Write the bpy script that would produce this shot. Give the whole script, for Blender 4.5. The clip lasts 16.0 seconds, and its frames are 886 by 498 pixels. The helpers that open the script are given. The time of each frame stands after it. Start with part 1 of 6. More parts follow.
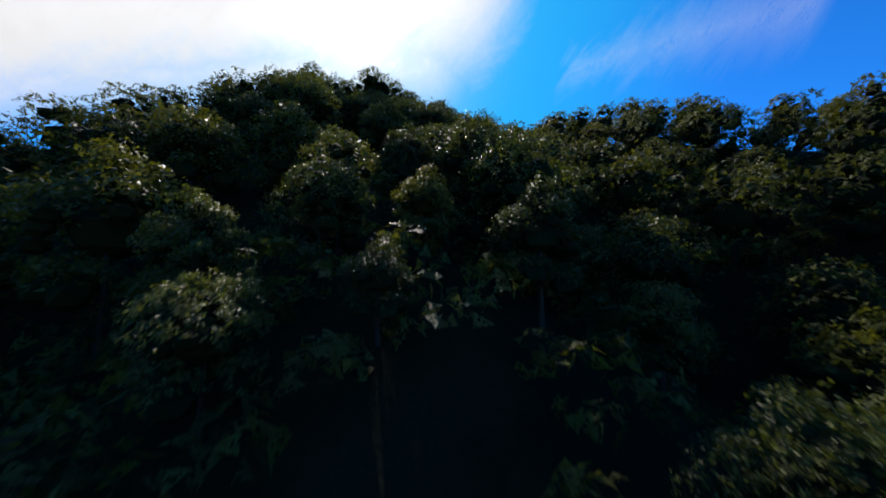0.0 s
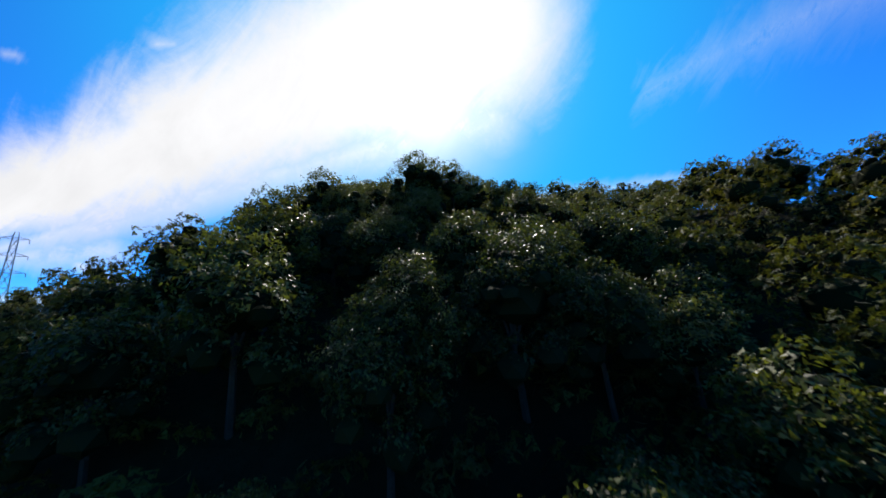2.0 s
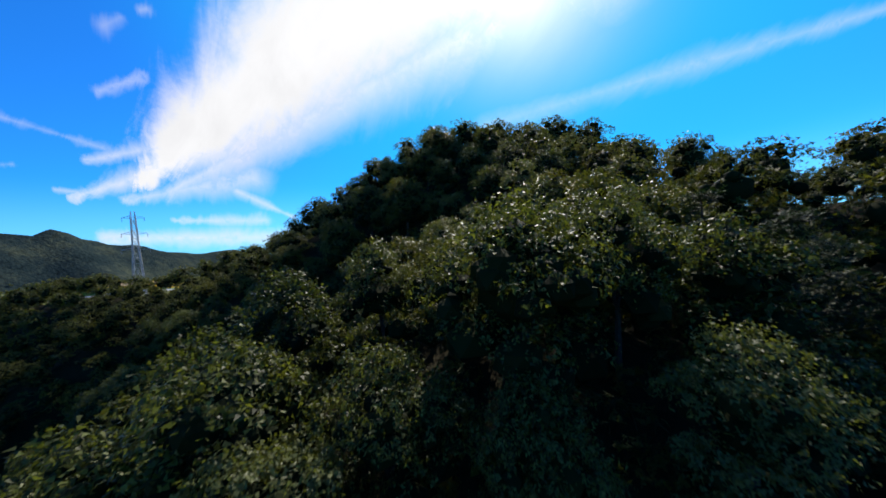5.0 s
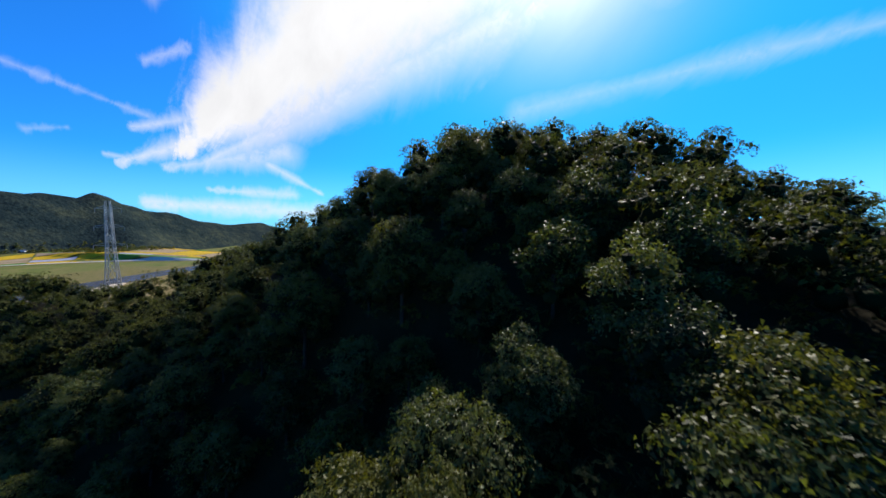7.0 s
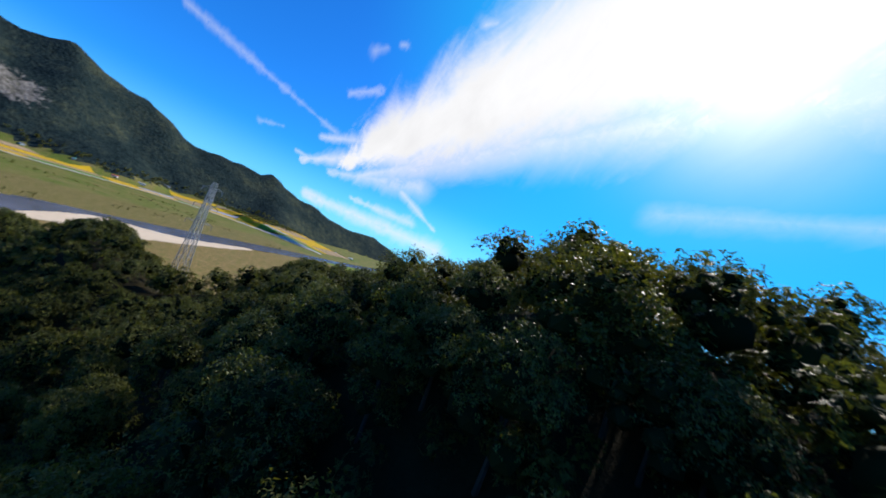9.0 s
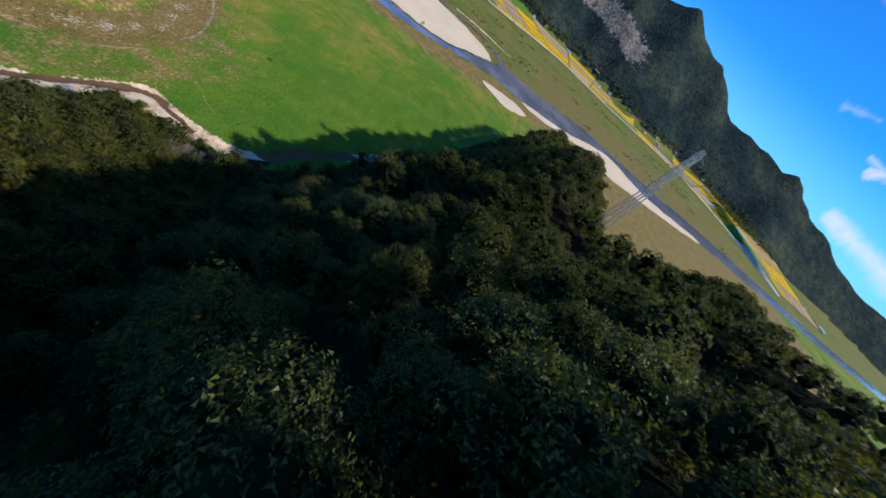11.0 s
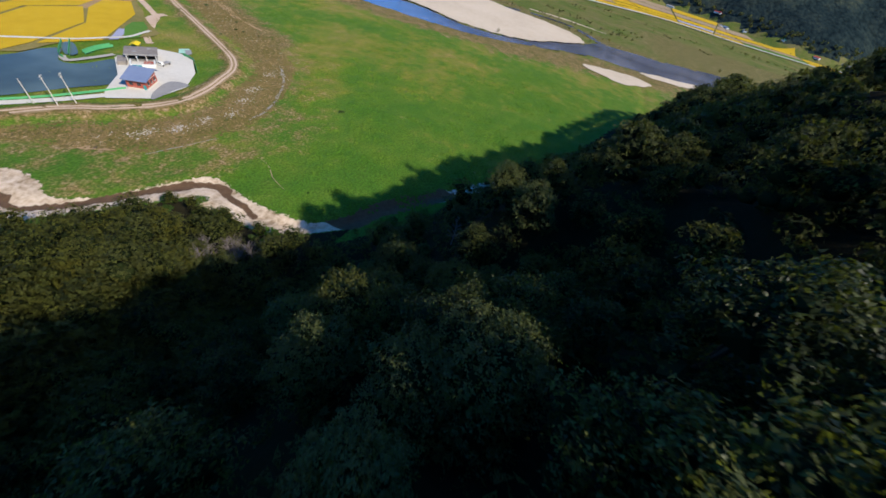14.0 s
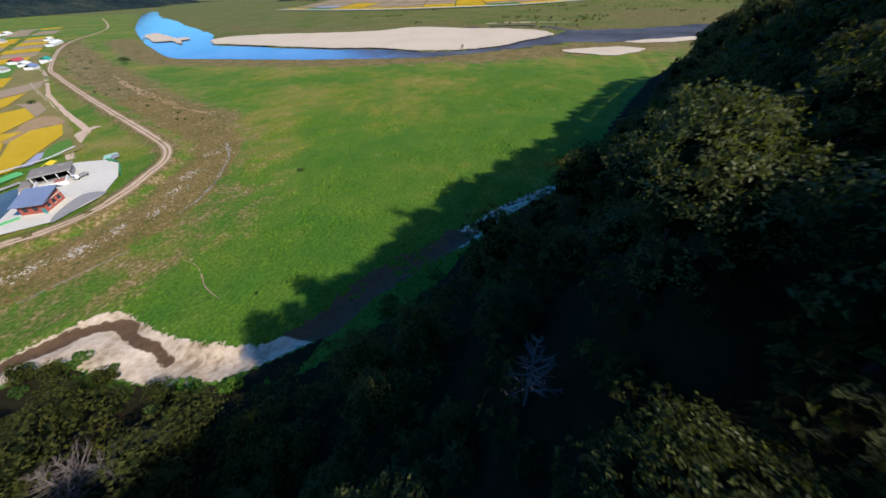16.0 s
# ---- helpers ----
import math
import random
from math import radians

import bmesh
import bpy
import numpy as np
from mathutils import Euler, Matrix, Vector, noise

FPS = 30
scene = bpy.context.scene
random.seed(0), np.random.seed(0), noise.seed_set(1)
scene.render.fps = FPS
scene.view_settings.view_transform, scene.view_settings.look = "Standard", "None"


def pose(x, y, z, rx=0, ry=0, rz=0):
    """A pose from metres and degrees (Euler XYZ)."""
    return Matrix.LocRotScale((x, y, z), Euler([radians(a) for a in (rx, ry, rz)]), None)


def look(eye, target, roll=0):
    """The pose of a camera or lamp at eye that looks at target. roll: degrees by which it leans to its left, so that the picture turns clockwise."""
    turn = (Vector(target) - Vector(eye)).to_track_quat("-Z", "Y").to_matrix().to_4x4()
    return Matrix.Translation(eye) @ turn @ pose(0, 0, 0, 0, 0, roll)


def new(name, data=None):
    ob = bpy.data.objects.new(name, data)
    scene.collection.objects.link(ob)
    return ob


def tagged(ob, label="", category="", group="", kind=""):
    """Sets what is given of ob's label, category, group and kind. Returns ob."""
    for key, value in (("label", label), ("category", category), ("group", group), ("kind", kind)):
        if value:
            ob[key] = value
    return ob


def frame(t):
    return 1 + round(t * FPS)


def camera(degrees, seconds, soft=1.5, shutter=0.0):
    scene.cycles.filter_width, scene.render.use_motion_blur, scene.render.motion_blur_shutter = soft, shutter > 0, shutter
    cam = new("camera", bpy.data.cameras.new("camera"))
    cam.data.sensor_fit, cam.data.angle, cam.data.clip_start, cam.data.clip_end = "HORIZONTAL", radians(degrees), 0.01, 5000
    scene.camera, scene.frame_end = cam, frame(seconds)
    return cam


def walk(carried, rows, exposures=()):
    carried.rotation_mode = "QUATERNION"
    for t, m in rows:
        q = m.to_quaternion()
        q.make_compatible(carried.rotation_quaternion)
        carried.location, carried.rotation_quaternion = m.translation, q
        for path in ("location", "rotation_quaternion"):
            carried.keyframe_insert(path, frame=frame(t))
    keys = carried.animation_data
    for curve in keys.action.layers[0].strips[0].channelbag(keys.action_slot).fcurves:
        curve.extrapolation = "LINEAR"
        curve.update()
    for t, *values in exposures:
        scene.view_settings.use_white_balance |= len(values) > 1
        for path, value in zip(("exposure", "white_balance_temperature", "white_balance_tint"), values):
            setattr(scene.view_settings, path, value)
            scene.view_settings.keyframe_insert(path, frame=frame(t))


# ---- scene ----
cam = camera(107.18, 16.0, soft=1.6, shutter=0.14)
PATH = [
    (0.0, pose(52.70, -123.16, 41.59, 95.19, 0.11, -33.80)),
    (0.5, pose(57.33, -115.61, 47.94, 99.50, 1.66, -31.40)),
    (1.0, pose(61.76, -108.73, 53.77, 105.24, 2.76, -27.36)),
    (1.5, pose(65.32, -103.09, 59.34, 105.51, 3.29, -22.84)),
    (2.0, pose(67.94, -97.91, 64.47, 103.95, 3.65, -18.49)),
    (2.5, pose(70.09, -93.08, 69.84, 101.96, 3.27, -13.47)),
    (3.0, pose(71.94, -88.81, 74.83, 100.76, 3.04, -7.65)),
    (3.2, pose(72.60, -87.00, 76.70, 100.32, 2.80, -5.59)),
    (5.3, pose(77.93, -61.77, 95.06, 87.81, 4.27, -1.41)),
    (5.5, pose(78.29, -58.73, 96.68, 87.35, 3.34, -0.93)),
    (6.0, pose(79.03, -51.06, 100.50, 86.40, 2.08, 0.33)),
    (6.5, pose(79.48, -43.29, 103.76, 85.86, 1.32, 1.34)),
    (7.0, pose(79.52, -35.29, 106.86, 86.63, 0.69, 2.11)),
    (7.5, pose(79.55, -26.46, 110.13, 89.76, -0.66, 3.57)),
    (8.0, pose(79.40, -17.72, 112.81, 94.44, -4.11, 6.05)),
    (8.5, pose(78.45, -9.21, 116.21, 96.57, -9.04, 8.95)),
    (9.0, pose(77.64, -0.95, 119.37, 93.85, -20.38, 18.24)),
    (9.5, pose(75.88, 5.65, 121.80, 82.78, -38.28, 39.72)),
    (10.0, pose(72.11, 11.37, 122.47, 62.10, -44.79, 69.92)),
    (10.2, pose(70.65, 13.20, 122.50, 55.38, -43.17, 79.47)),
    (12.3, pose(45.82, 18.90, 108.51, 40.15, -26.30, 122.13)),
    (12.5, pose(41.87, 18.37, 105.81, 40.60, -25.35, 121.11)),
    (13.0, pose(32.18, 16.15, 99.10, 42.00, -22.25, 117.64)),
    (13.5, pose(22.38, 13.60, 92.06, 43.14, -17.49, 115.02)),
    (14.0, pose(13.23, 10.52, 85.27, 44.25, -12.18, 111.04)),
    (14.5, pose(3.95, 7.72, 79.18, 45.61, -7.54, 107.79)),
    (15.0, pose(-6.12, 5.53, 72.34, 48.24, -3.83, 106.27)),
    (15.5, pose(-16.25, 3.26, 65.82, 50.10, -1.09, 105.32)),
    (16.0, pose(-26.76, 1.17, 60.05, 50.74, 1.80, 102.95)),
]
walk(cam, PATH, exposures=[(0.0, 0.36), (3.0, 0.46), (9.0, 0.44), (10.2, 0.38), (12.3, 0.38), (16.0, 0.40)])

# ---------------------------------------------------------------- light
SUN_EL, SUN_AZ = radians(39.0), radians(18.0)      # azimuth counted from +y towards +x
SUN_DIR = Vector((math.sin(SUN_AZ) * math.cos(SUN_EL), math.cos(SUN_AZ) * math.cos(SUN_EL), math.sin(SUN_EL)))

sun_data = bpy.data.lights.new("sun", "SUN")
sun_data.energy, sun_data.angle, sun_data.color = 5.0, radians(0.6), (1.0, 0.93, 0.80)
sun = new("sun", sun_data)
sun.matrix_world = look(SUN_DIR * 100, (0, 0, 0))


class Graph:
    """Small helper to write shader nodes as expressions."""

    def __init__(self, tree):
        self.tree = tree

    def node(self, kind):
        return self.tree.nodes.new(kind)

    def wire(self, value, socket):
        if isinstance(value, bpy.types.NodeSocket):
            self.tree.links.new(value, socket)
        elif value is not None:
            if socket.type == "RGBA" and len(value) == 3:
                value = (*value, 1.0)
            socket.default_value = value

    def m(self, op, a, b=None, c=None, clamp=False):
        n = self.node("ShaderNodeMath")
        n.operation, n.use_clamp = op, clamp
        for i, v in enumerate((a, b, c)):
            if v is not None:
                self.wire(v, n.inputs[i])
        return n.outputs[0]

    def dot(self, a, b):
        n = self.node("ShaderNodeVectorMath")
        n.operation = "DOT_PRODUCT"
        self.wire(a, n.inputs[0]), self.wire(b, n.inputs[1])
        return n.outputs["Value"]

    def vec(self, x, y, z=0.0):
        n = self.node("ShaderNodeCombineXYZ")
        self.wire(x, n.inputs[0]), self.wire(y, n.inputs[1]), self.wire(z, n.inputs[2])
        return n.outputs[0]

    def noise(self, vector, scale, detail=4.0, rough=0.55, distortion=0.0, out="Fac"):
        n = self.node("ShaderNodeTexNoise")
        self.wire(vector, n.inputs["Vector"])
        n.inputs["Scale"].default_value, n.inputs["Detail"].default_value = scale, detail
        n.inputs["Roughness"].default_value, n.inputs["Distortion"].default_value = rough, distortion
        return n.outputs[out]

    def ramp(self, fac, *stops):
        n = self.node("ShaderNodeValToRGB")
        while len(n.color_ramp.elements) < len(stops):
            n.color_ramp.elements.new(0.5)
        for e, (p, col) in zip(n.color_ramp.elements, stops):
            e.position = p
            e.color = (*col, 1.0) if len(col) == 3 else col
        self.wire(fac, n.inputs[0])
        return n.outputs[0]

    def mix(self, fac, a, b, blend="MIX"):
        n = self.node("ShaderNodeMix")
        n.data_type, n.blend_type = "RGBA", blend
        self.wire(fac, n.inputs[0]), self.wire(a, n.inputs[6]), self.wire(b, n.inputs[7])
        return n.outputs[2]

    def step(self, value, lo, hi):
        n = self.node("ShaderNodeMapRange")
        n.interpolation_type = "SMOOTHSTEP"
        self.wire(value, n.inputs[0]), self.wire(lo, n.inputs[1]), self.wire(hi, n.inputs[2])
        return n.outputs[0]


SKY_STRENGTH, SKY_TINT, HAZE, GLOW, CLOUD_BASE = 0.08, (0.13, 0.91, 1.95), (3.2, 8.2, 12.4), (0.2, 4.9, 9.6), 8.6


def make_sky():
    world = bpy.data.worlds.new("sky")
    scene.world = world
    world.use_nodes = True
    tree = world.node_tree
    tree.nodes.clear()
    g = Graph(tree)
    sky = g.node("ShaderNodeTexSky")
    sky.sky_type, sky.sun_disc = "NISHITA", False
    sky.sun_elevation, sky.sun_rotation = SUN_EL, SUN_AZ
    sky.air_density, sky.dust_density, sky.ozone_density, sky.altitude = 1.0, 0.4, 3.0, 200
    blue = g.mix(1.0, sky.outputs[0], SKY_TINT, "MULTIPLY")
    d = g.node("ShaderNodeTexCoord").outputs["Generated"]
    # plane of the clouds, facing the sun's side of the sky
    n = Vector((-0.05, 0.86, 0.50)).normalized()
    e1 = n.cross(Vector((0, 0, 1))).normalized()
    e2 = e1.cross(n)
    w = g.dot(d, n)
    wc = g.m("MAXIMUM", w, 0.05)
    u, v = g.m("DIVIDE", g.dot(d, e1), wc), g.m("DIVIDE", g.dot(d, e2), wc)
    front = g.step(w, 0.05, 0.25)

    def flat(way):
        way = Vector(way)
        return (way.dot(e1) / way.dot(n), way.dot(e2) / way.dot(n))

    p = g.vec(u, v)
    # hair-like structure drawn out across the length of the clouds
    (ax, ay), (bx, by) = flat((-0.707, 0.689, 0.157)), flat((0.19, 0.71, 0.67))
    turn = math.atan2(by - ay, bx - ax) + 0.55
    ca, sa = math.cos(turn), math.sin(turn)
    combed = g.vec(g.m("MULTIPLY", g.m("ADD", g.m("MULTIPLY", u, ca), g.m("MULTIPLY", v, sa)), 0.34),
                   g.m("SUBTRACT", g.m("MULTIPLY", v, ca), g.m("MULTIPLY", u, sa)))
    fine = g.noise(combed, 9.0, 6.0, 0.62, 0.8)
    tiny = g.noise(p, 34.0, 6.0, 0.68, 0.6)
    big = g.noise(p, 2.6, 5.0, 0.6)
    wob = g.m("ADD", g.m("MULTIPLY", g.m("SUBTRACT", fine, 0.5), 0.20), g.m("MULTIPLY", g.m("SUBTRACT", big, 0.5), 0.10))
    wob = g.m("ADD", wob, g.m("MULTIPLY", g.m("SUBTRACT", tiny, 0.5), 0.05))

    def streak(a, b, wa, wb, soft, ragged, amount, torn=0.0, power=1.0):
        """A cloud along the line from a to b, wa and wb wide at its ends."""
        (ax, ay), (bx, by) = flat(a), flat(b)
        lx, ly = bx - ax, by - ay
        length = math.hypot(lx, ly)
        px, py = g.m("SUBTRACT", u, ax), g.m("SUBTRACT", v, ay)
        along = g.m("DIVIDE", g.m("ADD", g.m("MULTIPLY", px, lx / length), g.m("MULTIPLY", py, ly / length)), length)
        t = g.m("ADD", along, 0.0, clamp=True)
        qx = g.m("SUBTRACT", px, g.m("MULTIPLY", t, lx))
        qy = g.m("SUBTRACT", py, g.m("MULTIPLY", t, ly))
        away = g.m("SQRT", g.m("ADD", g.m("MULTIPLY", qx, qx), g.m("MULTIPLY", qy, qy)))
        away = g.m("MAXIMUM", g.m("ADD", away, g.m("MULTIPLY", wob, ragged)), 0.0)
        width = g.m("ADD", wa, g.m("MULTIPLY", g.m("POWER", t, power), wb - wa))
        ratio = g.m("DIVIDE", away, width)
        mask = g.m("MULTIPLY", g.step(ratio, 1.0 + soft * 0.3, 1.0 - soft), amount)
        if torn:
            hole = g.step(g.m("ADD", g.m("MULTIPLY", fine, 0.55), g.m("MULTIPLY", tiny, 0.45)), 0.5 - torn * 0.30, 0.62)
            mask = g.m("MULTIPLY", mask, g.m("ADD", g.m("MULTIPLY", hole, torn), 1 - torn))
        return mask

    masks = [
        # the great cloud before the sun, its feathered tail and its thin lower skirt
        streak((-0.640, 0.750, 0.185), (0.36, 0.56, 0.75), 0.030, 0.36, 0.75, 0.85, 1.0, 0.0, 0.78),
        streak((-0.715, 0.682, 0.153), (-0.50, 0.82, 0.27), 0.010, 0.075, 1.2, 0.55, 0.95, 0.55),
        streak((-0.66, 0.735, 0.150), (-0.45, 0.86, 0.21), 0.014, 0.06, 1.4, 0.6, 0.8, 0.6),
        streak((-0.60, 0.780, 0.172), (0.42, 0.70, 0.57), 0.035, 0.165, 1.5, 0.7, 0.97, 0.25),
        streak((-0.688, 0.689, 0.227), (-0.600, 0.745, 0.262), 0.012, 0.03, 1.4, 0.45, 0.8, 0.7),
        streak((-0.488, 0.855, 0.176), (-0.375, 0.920, 0.104), 0.026, 0.010, 1.5, 0.30, 0.85, 0.5),
        streak((-0.856, 0.39, 0.335), (-0.654, 0.712, 0.250), 0.026, 0.011, 1.7, 0.42, 0.46, 0.9),
        streak((0.18, 0.93, 0.325), (0.80, 0.50, 0.325), 0.055, 0.022, 1.8, 0.45, 0.50, 0.5),
        streak((-0.69, 0.715, 0.068), (-0.36, 0.93, 0.05), 0.022, 0.050, 1.2, 0.6, 0.85, 0.55),
        streak((-0.60, 0.79, 0.105), (-0.44, 0.89, 0.10), 0.010, 0.028, 1.4, 0.5, 0.75, 0.7),
        streak((-0.642, 0.677, 0.358), (-0.581, 0.710, 0.400), 0.015, 0.011, 1.8, 0.45, 0.55, 0.9),
        streak((-0.592, 0.648, 0.466), (-0.570, 0.662, 0.490), 0.022, 0.016, 1.8, 0.5, 0.42, 0.9),
        streak((-0.539, 0.671, 0.509), (-0.530, 0.675, 0.513), 0.013, 0.010, 1.8, 0.35, 0.5, 0.85),
        streak((-0.350, 0.703, 0.612), (-0.325, 0.708, 0.624), 0.030, 0.024, 1.6, 0.5, 0.95, 0.75),
        streak((-0.790, 0.584, 0.195), (-0.752, 0.62, 0.208), 0.013, 0.011, 1.8, 0.35, 0.42, 0.85),
        streak((-0.728, 0.664, 0.167), (-0.700, 0.69, 0.162), 0.010, 0.010, 1.6, 0.25, 0.7, 0.7),
        streak((0.70, 0.46, 0.53), (0.87, 0.08, 0.50), 0.07, 0.26, 2.4, 1.8, 0.34, 0.9),
    ]
    total = masks[0]
    for extra in masks[1:]:
        total = g.m("MAXIMUM", total, extra)
    total = g.m("MULTIPLY", total, front, clamp=True)
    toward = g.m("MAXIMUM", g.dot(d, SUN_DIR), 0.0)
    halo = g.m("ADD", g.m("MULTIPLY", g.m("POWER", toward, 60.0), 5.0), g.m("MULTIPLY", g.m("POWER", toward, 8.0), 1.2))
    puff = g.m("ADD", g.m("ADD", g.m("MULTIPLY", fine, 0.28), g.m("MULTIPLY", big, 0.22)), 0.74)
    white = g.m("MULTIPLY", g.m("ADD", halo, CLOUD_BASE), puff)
    cloud = g.node("ShaderNodeCombineColor")
    for i, k in enumerate((1.0, 1.0, 1.02)):
        g.wire(g.m("MULTIPLY", white, k), cloud.inputs[i])
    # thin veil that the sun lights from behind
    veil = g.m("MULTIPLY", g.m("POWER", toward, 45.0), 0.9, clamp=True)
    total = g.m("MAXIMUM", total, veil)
    # pale haze low over the land
    up = g.node("ShaderNodeSeparateXYZ")
    g.wire(d, up.inputs[0])
    haze = g.m("MULTIPLY", g.step(up.outputs[2], 0.20, 0.0), 0.55)
    near_sun = g.mix(g.m("MULTIPLY", g.step(toward, 0.60, 0.98), 0.80), blue, GLOW)
    low = g.mix(haze, near_sun, HAZE)
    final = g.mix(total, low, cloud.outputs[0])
    bg = g.node("ShaderNodeBackground")
    g.wire(final, bg.inputs[0])
    bg.inputs[1].default_value = SKY_STRENGTH
    out = g.node("ShaderNodeOutputWorld")
    tree.links.new(bg.outputs[0], out.inputs[0])


make_sky()

# ---------------------------------------------------------------- materials
def material(name):
    mat = bpy.data.materials.new(name)
    mat.use_nodes = True
    mat.node_tree.nodes.clear()
    g = Graph(mat.node_tree)
    out = g.node("ShaderNodeOutputMaterial")
    return mat, g, out


def surface(name, stops, scales=(0.02, 0.3, 3.0), rough=0.85, bump=0.3, bump_scale=2.0, metal=0.0, spec=0.3, coords="Position", deep=0.3):
    """An opaque surface whose colour wanders between the stops at three sizes."""
    mat, g, out = material(name)
    if coords == "Position":
        p = g.node("ShaderNodeNewGeometry").outputs["Position"]
    else:
        p = g.node("ShaderNodeTexCoord").outputs["Object"]
    parts = [g.noise(p, s, 5.0, 0.6) for s in scales]
    mixed = parts[0]
    for extra, k in zip(parts[1:], (0.45, 0.35)):
        mixed = g.m("ADD", g.m("MULTIPLY", mixed, 1 - k), g.m("MULTIPLY", extra, k))
    span = [(0.3 + 0.4 * i / max(1, len(stops) - 1), [v * 0.80 for v in c]) for i, c in enumerate(stops)]
    col = g.ramp(mixed, *span)
    b = g.node("ShaderNodeBsdfPrincipled")
    g.wire(col, b.inputs["Base Color"])
    b.inputs["Roughness"].default_value, b.inputs["Metallic"].default_value = rough, metal
    b.inputs["Specular IOR Level"].default_value = spec
    if bump:
        n = g.node("ShaderNodeBump")
        n.inputs["Strength"].default_value, n.inputs["Distance"].default_value = bump, deep
        g.wire(g.noise(p, bump_scale, 6.0, 0.65), n.inputs["Height"])
        g.wire(n.outputs[0], b.inputs["Normal"])
    mat.node_tree.links.new(b.outputs[0], out.inputs[0])
    return mat


def leaf_material(name, dark, light, per_tree, warm=(0.066, 0.066, 0.014), gloss=0.46, sheer=0.30, cut=0.0, shine=0.13, lively=True):
    """Leaves: colour by tree and by leaf, waxy above, letting light through."""
    mat, g, out = material(name)
    if per_tree == "object":
        tree_rand = g.node("ShaderNodeObjectInfo").outputs["Random"]
    else:
        info = g.node("ShaderNodeAttribute")
        info.attribute_name = "tint"
        tree_rand = info.outputs["Fac"]
    leaf_rand = g.node("ShaderNodeNewGeometry").outputs["Random Per Island"]
    base = g.mix(leaf_rand, dark, light)
    base = g.mix(g.m("MULTIPLY", g.step(tree_rand, 0.66, 1.0), 0.85), base, warm)
    base = g.mix(g.m("MULTIPLY", g.step(tree_rand, 0.35, 0.0), 0.5), base, (0.012, 0.022, 0.012))
    grey = 0.0 if not lively else g.m("MULTIPLY", g.m("MULTIPLY", g.step(tree_rand, 0.38, 0.46), g.step(tree_rand, 0.62, 0.54)), 0.6)
    base = g.mix(grey, base, [0.5 * c + w for c, w in zip(light, (0.034, 0.038, 0.020))])
    b = g.node("ShaderNodeBsdfPrincipled")
    g.wire(base, b.inputs["Base Color"])
    b.inputs["Roughness"].default_value = gloss
    b.inputs["Specular IOR Level"].default_value = shine
    tr = g.node("ShaderNodeBsdfTranslucent")
    g.wire(g.mix(1.0, base, (2.2, 2.2, 0.7), "MULTIPLY"), tr.inputs[0])
    mx = g.node("ShaderNodeMixShader")
    mx.inputs[0].default_value = sheer
    g.tree.links.new(b.outputs[0], mx.inputs[1])
    g.tree.links.new(tr.outputs[0], mx.inputs[2])
    final = mx.outputs[0]
    if cut:
        # sprays of many small leaves: open between them
        p = g.node("ShaderNodeNewGeometry").outputs["Position"]
        ruffle = g.node("ShaderNodeBump")
        ruffle.inputs["Strength"].default_value, ruffle.inputs["Distance"].default_value = 1.0, 0.35
        g.wire(g.noise(p, cut * 1.6, 2.0, 0.6), ruffle.inputs["Height"])
        g.wire(ruffle.outputs[0], b.inputs["Normal"])
        g.wire(ruffle.outputs[0], tr.inputs["Normal"])
        clear = g.node("ShaderNodeBsdfTransparent")
        cover = g.node("ShaderNodeMixShader")
        g.wire(g.m("GREATER_THAN", g.noise(p, cut, 2.0, 0.6), 0.455), cover.inputs[0])
        g.tree.links.new(clear.outputs[0], cover.inputs[1])
        g.tree.links.new(final, cover.inputs[2])
        final = cover.outputs[0]
    g.tree.links.new(final, out.inputs[0])
    return mat


